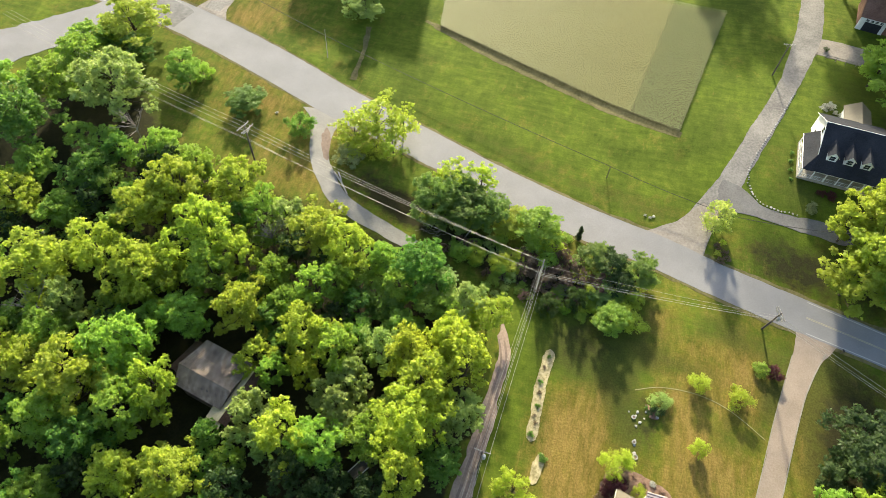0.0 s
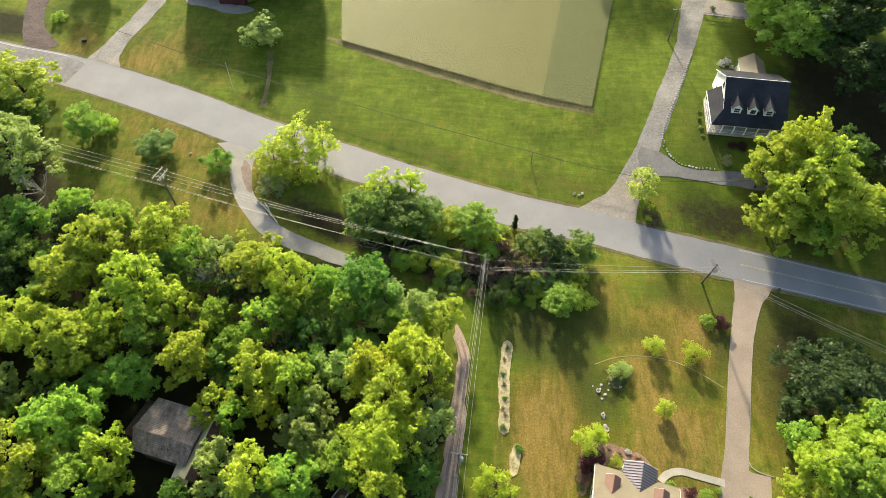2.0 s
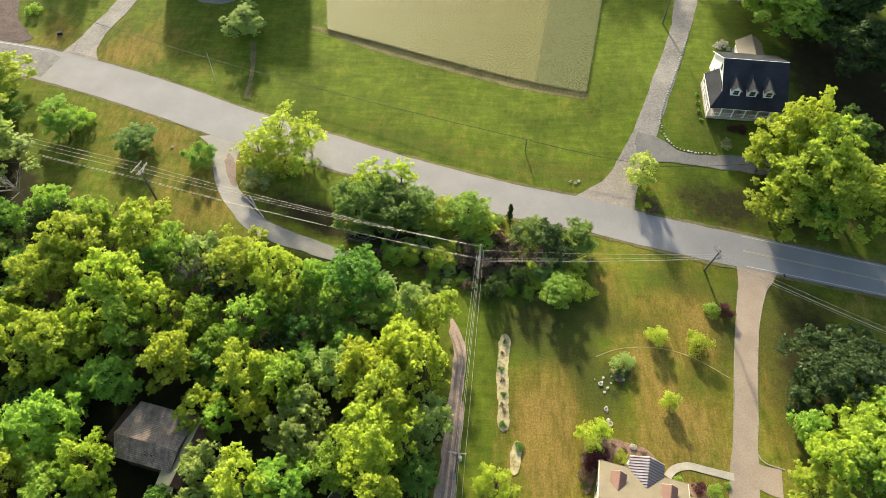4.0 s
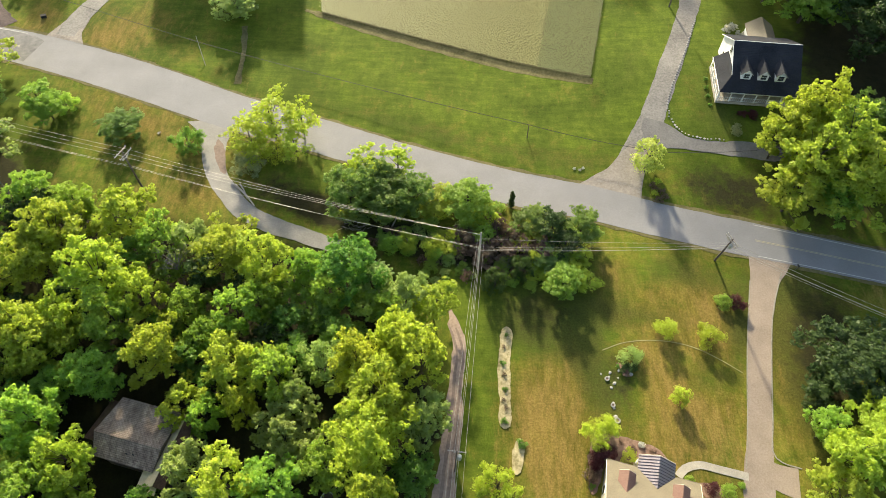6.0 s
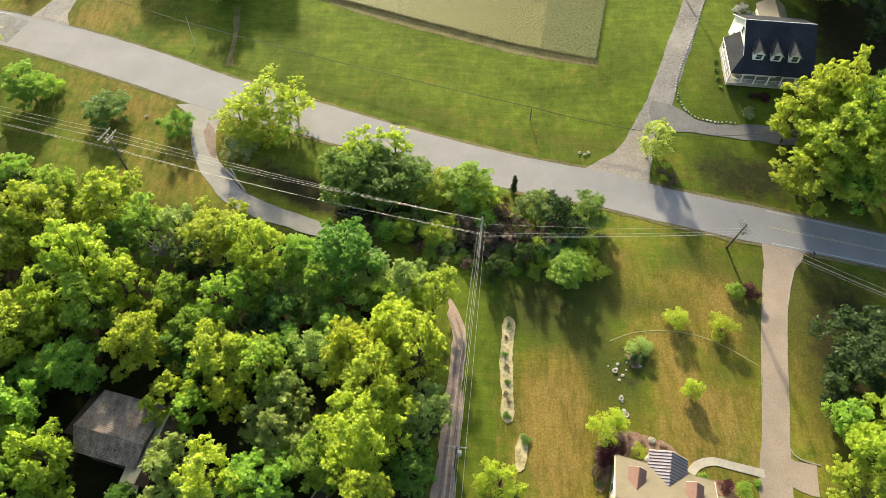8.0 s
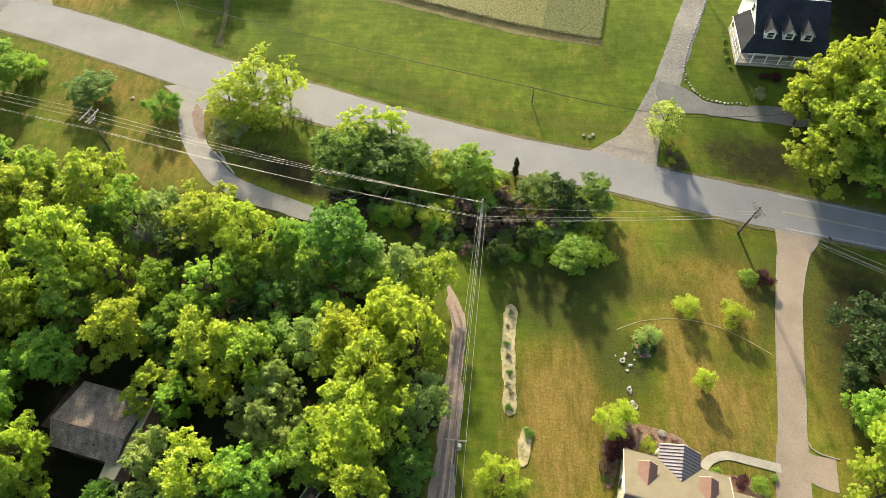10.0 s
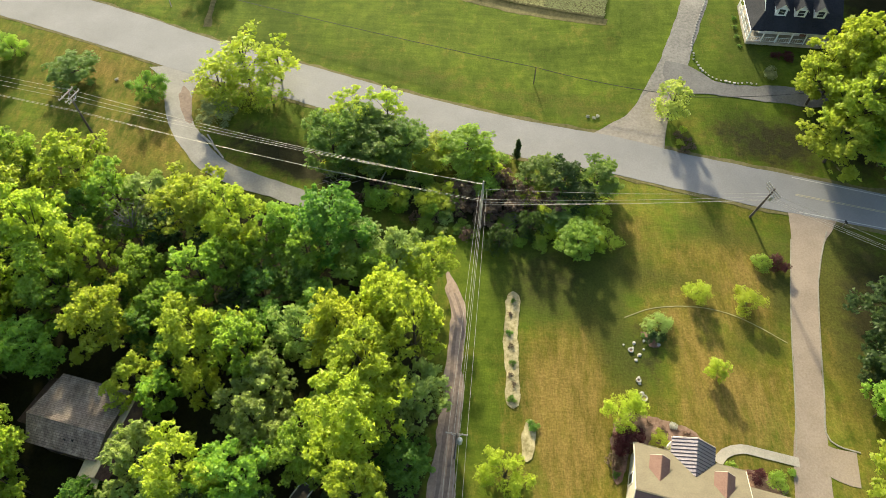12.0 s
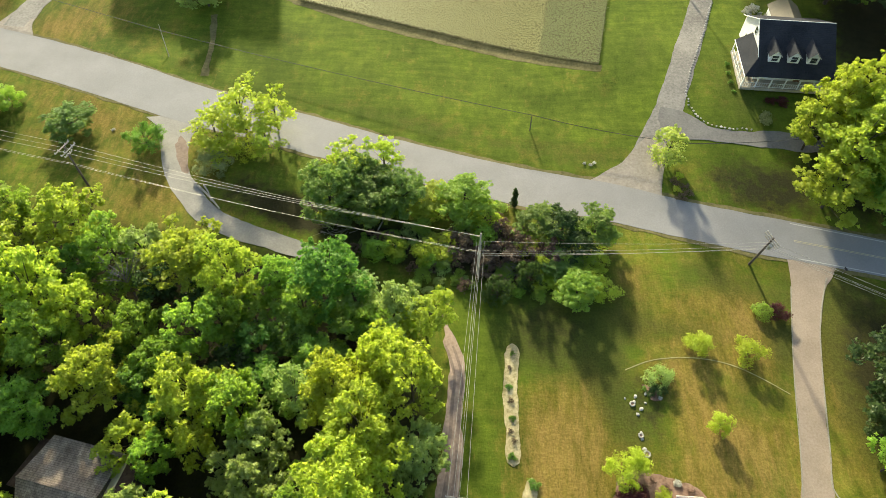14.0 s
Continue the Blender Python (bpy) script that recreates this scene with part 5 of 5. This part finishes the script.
def barn():
    """A large barn behind the field edge, with a low annex towards the road."""
    h = thing("barn", pose(-69.0, 135.4, 0, 0, 0, -1), "large dark red barn with metal roof beyond the field", "barn")
    L, dep, ze, zr = 29.5, 13.0, 7.4, 13.2
    gable_walls(h, 0, L, 0, dep, -0.4, ze, zr - 0.15, BARN_RED)
    k = math.hypot(dep / 2 + 0.4, zr - ze + 0.35)
    for y, s in ((-0.4, 1), (dep + 0.4, -1)):
        shingled(h, "roof", (-0.4, y, ze - 0.35), (1, 0, 0), (0, s * (dep / 2 + 0.4) / k, (zr - ze + 0.35) / k), L + 0.8, k, 0.6, METAL_ROOF, "grey ribbed metal roof slope")
    part("ridge_cap", a_box(-0.4, L + 0.4, dep / 2 - 0.15, dep / 2 + 0.15, zr, zr + 0.1, bevel=0.03), METAL_ROOF, h)
    for x in range(6, int(L) - 3, 6):
        part("barn_door", a_box(x, x + 3.0, -0.14, -0.02, 0, 3.4, bevel=0.03), BARN_RED, h)
    part("annex_wall", a_box(9.0, 15.2, -5.0, -0.16, -0.4, 2.9, bevel=0.04), BARN_RED, h, "low maroon board annex")
    part("annex_roof", slab([(8.6, -5.4, 2.95), (15.6, -5.4, 2.95), (15.6, -0.02, 4.2), (8.6, -0.02, 4.2)], 0.12), BROWN_ROOF, h)


barn()
white_house()
south_house()
cabin()
far_house()


# ---- small things ----
def cypress(x, y, r, h):
    rng = np.random.default_rng(4)
    ob = thing("cypress", pose(x, y, gz(x, y)), "narrow dark green columnar evergreen beside the road", "tree")
    zs = np.linspace(0.3, h - 0.2, 22)
    centres = np.column_stack([rng.normal(0, 0.08, 22), rng.normal(0, 0.08, 22), zs])
    radii = r * (1.0 - 0.75 * (zs / h) ** 1.6)
    v, f = leaf_cloud(rng, centres, radii, [90] * 22, 0.15)
    part("trunk", rod(bmesh.new(), (0, 0, -0.2), (0, 0, h * 0.9), 0.1, 0.03), BARK, ob)
    link_mesh("crown", quad_mesh("crown", v, f), LEAVES["D"], ob)


cypress(9.9, 70.2, 0.42, 4.2)


def bush(x, y, r, h, kind, label, group=""):
    return tree(x, y, r, h, kind, group, label)


for x, y, r in ((9.1, 46.2, 0.8), (8.6, 41.6, 1.05), (8.9, 37.6, 1.0), (8.8, 33.0, 0.9), (11.0, 29.9, 1.25)):
    bush(x, y, r, r * 1.5, "d", "small round green shrub in a straw bed", "bed shrubs")
for x, y in ((8.7, 44.2), (8.8, 39.8), (8.7, 36.0), (9.0, 34.8)):
    bush(x, y, 0.26, 0.3, "n", "tiny withered plant in a straw bed", "bed shrubs")
bush(49.8, 87.4, 1.2, 1.5, "b", "round bluish shrub beside the drive")
for x, y in ((52.4, 113.6), (53.6, 114.2), (54.6, 113.0), (55.6, 112.6)):
    bush(x, y, 0.9, 1.5, "w", "white flowering shrub behind the house", "white shrubs")
for x, y in ((21.0, 79.0), (21.9, 78.7), (22.5, 79.1)):
    bush(x, y, 0.45, 0.5, "w", "small clump of white flowers by the road", "roadside flowers")
for x, y, k in ((46.2, 99.8, "d"), (46.0, 97.8, "d"), (46.0, 95.6, "d"), (46.2, 93.6, "d"), (51.5, 91.6, "r"), (53.4, 91.2, "r"), (56.5, 91.4, "d")):
    bush(x, y, 0.9, 1.1, k, "clipped shrub along the porch", "porch shrubs")
bush(35.8, 25.3, 1.0, 1.4, "r", "crimson leaved shrub before the garage")
bush(37.8, 24.9, 0.9, 1.0, "m", "low spreading green shrub by the path")
bush(33.0, 26.3, 0.7, 0.9, "m", "low green shrub beside the path")
bush(25.4, 28.9, 0.8, 0.9, "Y", "yellow-green shrub in the mulch bed")
bush(27.2, 30.6, 0.7, 0.7, "w", "pale grey-leaved shrub in the mulch bed")
bush(40.0, 26.1, 0.5, 0.5, "m", "spiky green plant by the path")
for x, y in ((22.6, 30.4), (23.6, 30.0), (24.4, 30.9), (26.0, 30.2), (28.6, 29.8), (29.4, 29.2)):
    bush(x, y, 0.3, 0.35, "n", "small withered plant in the mulch", "bed plants")
bush(19.9, 26.2, 0.7, 1.1, "n", "withered brown shrub beside the house wall")
bush(20.9, 29.4, 0.9, 1.2, "r", "dark purple shrub beside the house")
bush(20.8, 27.7, 0.8, 1.0, "r", "dark purple shrub beside the house")
bush(20.2, 24.9, 0.8, 1.0, "d", "dark green shrub against the house wall")
bush(-53.6, 83.4, 0.5, 0.5, "w", "small pale tuft in the grass")


def stone(x, y, r, seed, label="pale flat stone lying in the grass", group="garden stones", material=STONE):
    rng = np.random.default_rng(seed)
    bm = bmesh.new()
    bmesh.ops.create_icosphere(bm, subdivisions=2, radius=1)
    k = rng.uniform(0.7, 1.2, 3)
    for v in bm.verts:
        n = noise.noise(v.co * 1.3 + Vector((seed, 0, 0))) * 0.35
        v.co = Vector((v.co.x * k[0], v.co.y * k[1], max(-0.3, v.co.z * 0.55))) * (1 + n) * r
    ob = part("stone", bm, material, None)
    ob.matrix_world = pose(x, y, gz(x, y) + 0.1 * r, 0, 0, rng.uniform(0, 360))
    tagged(ob, label, "stone", group)


for i, (x, y, r) in enumerate(((23.9, 41.0, 0.4), (26.9, 40.9, 0.55), (25.0, 40.2, 0.35), (24.4, 39.4, 0.45), (23.9, 38.7, 0.38), (24.0, 36.5, 0.3), (24.0, 35.7, 0.34), (24.1, 34.5, 0.45), (23.7, 40.3, 0.36), (25.2, 41.4, 0.4), (22.6, 40.7, 0.3))):
    stone(x, y, r * 0.55, i + 1)


def planter_ring(x, y, r):
    """A round pale planter rim with soil in it."""
    ob = thing("planter", pose(x, y, gz(x, y)), "round pale stone planter ring on the lawn", "planter", "garden rings")
    bm = bmesh.new()
    for k in range(9):
        a, b = k * math.tau / 9, (k + 0.88) * math.tau / 9
        rod(bm, (r * math.cos(a), r * math.sin(a), 0.1), (r * math.cos(b), r * math.sin(b), 0.1), 0.1, 0.1, 6)
    part("rim", bm, STONE, ob)
    part("soil", rod(bmesh.new(), (0, 0, 0), (0, 0, 0.09), r * 0.9, r * 0.9, 14), MULCH, ob)


for x, y, r in ((23.9, 36.1, 0.26), (24.3, 33.9, 0.36), (23.4, 40.0, 0.28)):
    planter_ring(x, y, r)
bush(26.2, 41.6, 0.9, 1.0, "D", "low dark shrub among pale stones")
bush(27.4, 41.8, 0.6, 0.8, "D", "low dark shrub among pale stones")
strip("mulch_patch", [(24.9, 42.6, 1.0), (26.0, 41.6, 1.5), (27.0, 40.6, 0.9)], MULCH, 0.04, "dark mulch round the shrubs and stones", "flower bed", 0.12, rounded=True)
bush(25.1, 42.0, 0.8, 1.3, "d", "dark conical shrub among stones")


def fallen_log(a, b, r, label):
    ob = thing("log", pose(a[0], a[1], gz(*a)), label, "log", "fallen timber")
    e = Vector((b[0] - a[0], b[1] - a[1], gz(*b) - gz(*a)))
    bm = rod(bmesh.new(), (0, 0, r), e * 0.5 + Vector((0.15, 0.1, r * 1.1)), r, r * 0.85, 10)
    rod(bm, e * 0.5 + Vector((0.15, 0.1, r * 1.1)), e + Vector((0, 0, r)), r * 0.85, r * 0.6, 10)
    part("stem", bm, PALE_WOOD, ob)
    return ob


fallen_log((-37.2, 72.2), (-33.0, 67.9), 0.2, "long bleached log lying beside the lane")
fallen_log((-36.4, 72.4), (-34.6, 69.4), 0.13, "thin bleached log lying beside the lane")
fallen_log((-9.0, 66.8), (-11.0, 61.6), 0.11, "thin bare trunk fallen across the ditch")
fallen_log((-7.2, 62.8), (-6.2, 60.6), 0.07, "thin bare branch in the ditch")
fallen_log((1.4, 58.2), (2.2, 56.2), 0.06, "pale broken branch in the ditch")


def brush_pile(x, y, w, seed, label):
    rng = np.random.default_rng(seed)
    ob = thing("brush_pile", pose(x, y, gz(x, y)), label, "brush pile")
    for k in range(26):
        a = Vector((rng.uniform(-w, w), rng.uniform(-w * 0.5, w * 0.5), rng.uniform(0.05, 0.7)))
        d = Vector((rng.normal(0, 1), rng.normal(0, 0.6), rng.normal(0, 0.2))).normalized() * rng.uniform(0.8, 2.2)
        part("branch", rod(bmesh.new(), a, a + d, rng.uniform(0.03, 0.07), 0.02, 5), DEADWOOD, ob)


brush_pile(-15.4, 64.6, 2.2, 3, "tangled heap of grey dead branches")
brush_pile(10.4, 58.6, 2.4, 5, "tangled grey dead brush under the wires")
brush_pile(7.0, 60.2, 1.8, 6, "tangled grey dead brush under the wires")


def bare_tree(x, y, h, seed):
    """A dead standing tree: a forked stem with bare twigs."""
    rng = np.random.default_rng(seed)
    ob = thing("dead_tree", pose(x, y, gz(x, y)), "leafless grey tree standing among green crowns", "tree", "dead trees")
    part("trunk", rod(bmesh.new(), (0, 0, -0.2), (0.2, 0.1, h * 0.6), 0.16, 0.09), DEADWOOD, ob)
    for k in range(12):
        a = Vector((0.2, 0.1, h * rng.uniform(0.4, 0.6)))
        d = Vector((rng.normal(0, 0.6), rng.normal(0, 0.6), 1)).normalized() * h * rng.uniform(0.3, 0.5)
        bm = rod(bmesh.new(), a, a + d, 0.06, 0.025, 5)
        for j in range(5):
            s = a + d * rng.uniform(0.35, 0.95)
            rod(bm, s, s + Vector((rng.normal(0, 0.7), rng.normal(0, 0.7), rng.uniform(0.1, 0.7))), 0.03, 0.01, 4)
        part("limb", bm, DEADWOOD, ob)


for x, y, h, s in ((-73.0, 66.5, 12.5, 1), (-41.5, 53.5, 10, 2), (-71.5, 30.0, 11, 3)):
    bare_tree(x, y, h, s)


def trailer(x, y, turn):
    ob = thing("trailer", pose(x, y, gz(x, y), 0, 0, turn), "small utility trailer with pale panels under the trees", "trailer")
    part("bed", a_box(-1.4, 1.4, -0.8, 0.8, 0.5, 0.62, bevel=0.02), WOOD, ob)
    for y0 in (-0.8, 0.76):
        part("side_panel", a_box(-1.4, 1.4, y0, y0 + 0.05, 0.62, 1.0, bevel=0.01), PLASTIC, ob)
    part("front_panel", a_box(1.35, 1.4, -0.75, 0.75, 0.62, 1.0, bevel=0.01), PLASTIC, ob)
    part("drawbar", rod(bmesh.new(), (1.4, 0, 0.5), (2.5, 0, 0.45), 0.05, 0.05, 6), STEEL, ob)
    for s in (-1, 1):
        part("wheel", rod(bmesh.new(), (0, s * 0.82, 0.3), (0, s * 0.98, 0.3), 0.3, 0.3, 16), RUBBER, ob)


trailer(-14.2, 21.0, 60)


def mailbox(x, y, turn):
    ob = thing("mailbox", pose(x, y, gz(x, y), 0, 0, turn), "dark mailbox on a wooden post by the road", "mailbox")
    part("post", a_box(-0.05, 0.05, -0.05, 0.05, -0.2, 1.05, bevel=0.01), WOOD, ob)
    bm = a_box(-0.1, 0.1, -0.26, 0.26, 1.05, 1.18)
    rod(bm, (0, -0.26, 1.18), (0, 0.26, 1.18), 0.1, 0.1, 12)
    part("box", bm, RUBBER, ob)


mailbox(55.6, 61.0, 12)


strip("dirt_patch", [(-42.6, 82.6, 1.0), (-41.6, 79.4, 1.8), (-40.6, 76.8, 1.4), (-39.6, 74.6, 0.6)], RUT, 0.056, "dark reddish dirt spilled over the lane edge", "soil", 0.1, rounded=True)

for k, (x, y) in enumerate(((34.9, 72.6), (34.4, 74.0), (35.4, 74.6), (34.2, 75.6), (35.0, 76.6), (36.0, 73.4))):
    bush(x, y, 0.55, 0.6, "nyn"[k % 3], "low tuft of weeds under the roadside tree", "roadside weeds")

# dark patch of newer asphalt where the two drives meet
strip("drive_patch", [(34.2, 90.6, 2.2), (35.6, 88.2, 4.4), (38.0, 86.6, 4.2), (41.0, 85.3, 2.6)], DARK_PATCH, 0.062, "darker asphalt patch where two drives meet", "driveway", 0.05, rounded=True)


def stone_edging(rows):
    """A line of rough pale stones along the drive."""
    rng = np.random.default_rng(31)
    ob = thing("stone_edging", Matrix.Identity(4), "line of rough pale stones along the gravel drive", "edging", kind="structure")
    shapes = []
    for k in range(6):
        bm = bmesh.new()
        bmesh.ops.create_icosphere(bm, subdivisions=1, radius=1)
        for v in bm.verts:
            v.co *= rng.uniform(0.75, 1.15)
            v.co.z = max(-0.3, v.co.z * 0.6)
        mesh = bpy.data.meshes.new("stone")
        bm.to_mesh(mesh)
        bm.free()
        mesh.materials.append(STONE)
        shapes.append(mesh)
    c = curve_points(rows, 0.62)
    for k, (x, y) in enumerate(c[:, :2]):
        x, y = x + rng.normal(0, 0.07), y + rng.normal(0, 0.07)
        o = new("stone", shapes[k % 6])
        o.parent = ob
        o.matrix_basis = pose(x, y, gz(x, y) + 0.08, 0, 0, rng.uniform(0, 360)) @ Matrix.Diagonal((*rng.uniform(0.14, 0.3, 3), 1))


stone_edging([(47.0, 117.2), (43.6, 107.4), (41.2, 101.4), (39.0, 95.3), (38.6, 91.6), (40.0, 88.0), (43.0, 86.3), (47.5, 85.9)])



def utility_box(x, y):
    ob = thing("utility_box", pose(x, y, gz(x, y), 0, 0, 20), "small dark utility box standing in the grass", "utility box")
    part("body", a_box(-0.5, 0.5, -0.3, 0.3, -0.1, 0.55, bevel=0.04), RUBBER, ob)
    part("lid", a_box(-0.54, 0.54, -0.34, 0.34, 0.55, 0.62, bevel=0.02), WOOD, ob)


utility_box(-86.6, 114.4)


def rail_fence(a, b, bays):
    """A split-rail fence with two rails."""
    ob = thing("fence", Matrix.Identity(4), "grey split-rail fence beside the far parking pad", "fence")
    for k in range(bays + 1):
        x, y = a[0] + (b[0] - a[0]) * k / bays, a[1] + (b[1] - a[1]) * k / bays
        part("post", rod(bmesh.new(), (x, y, gz(x, y) - 0.2), (x, y, gz(x, y) + 1.15), 0.09, 0.08, 6), DEADWOOD, ob)
        if k:
            for z in (0.5, 0.95):
                part("rail", rod(bmesh.new(), (px, py, gz(px, py) + z), (x, y, gz(x, y) + z + 0.04), 0.07, 0.06, 6), DEADWOOD, ob)
        px, py = x, y


rail_fence((51.4, 130.2), (59.6, 129.2), 4)
tree(53.6, 132.6, 0.9, 2.6, "D", "", "small dark evergreen beside the fence")
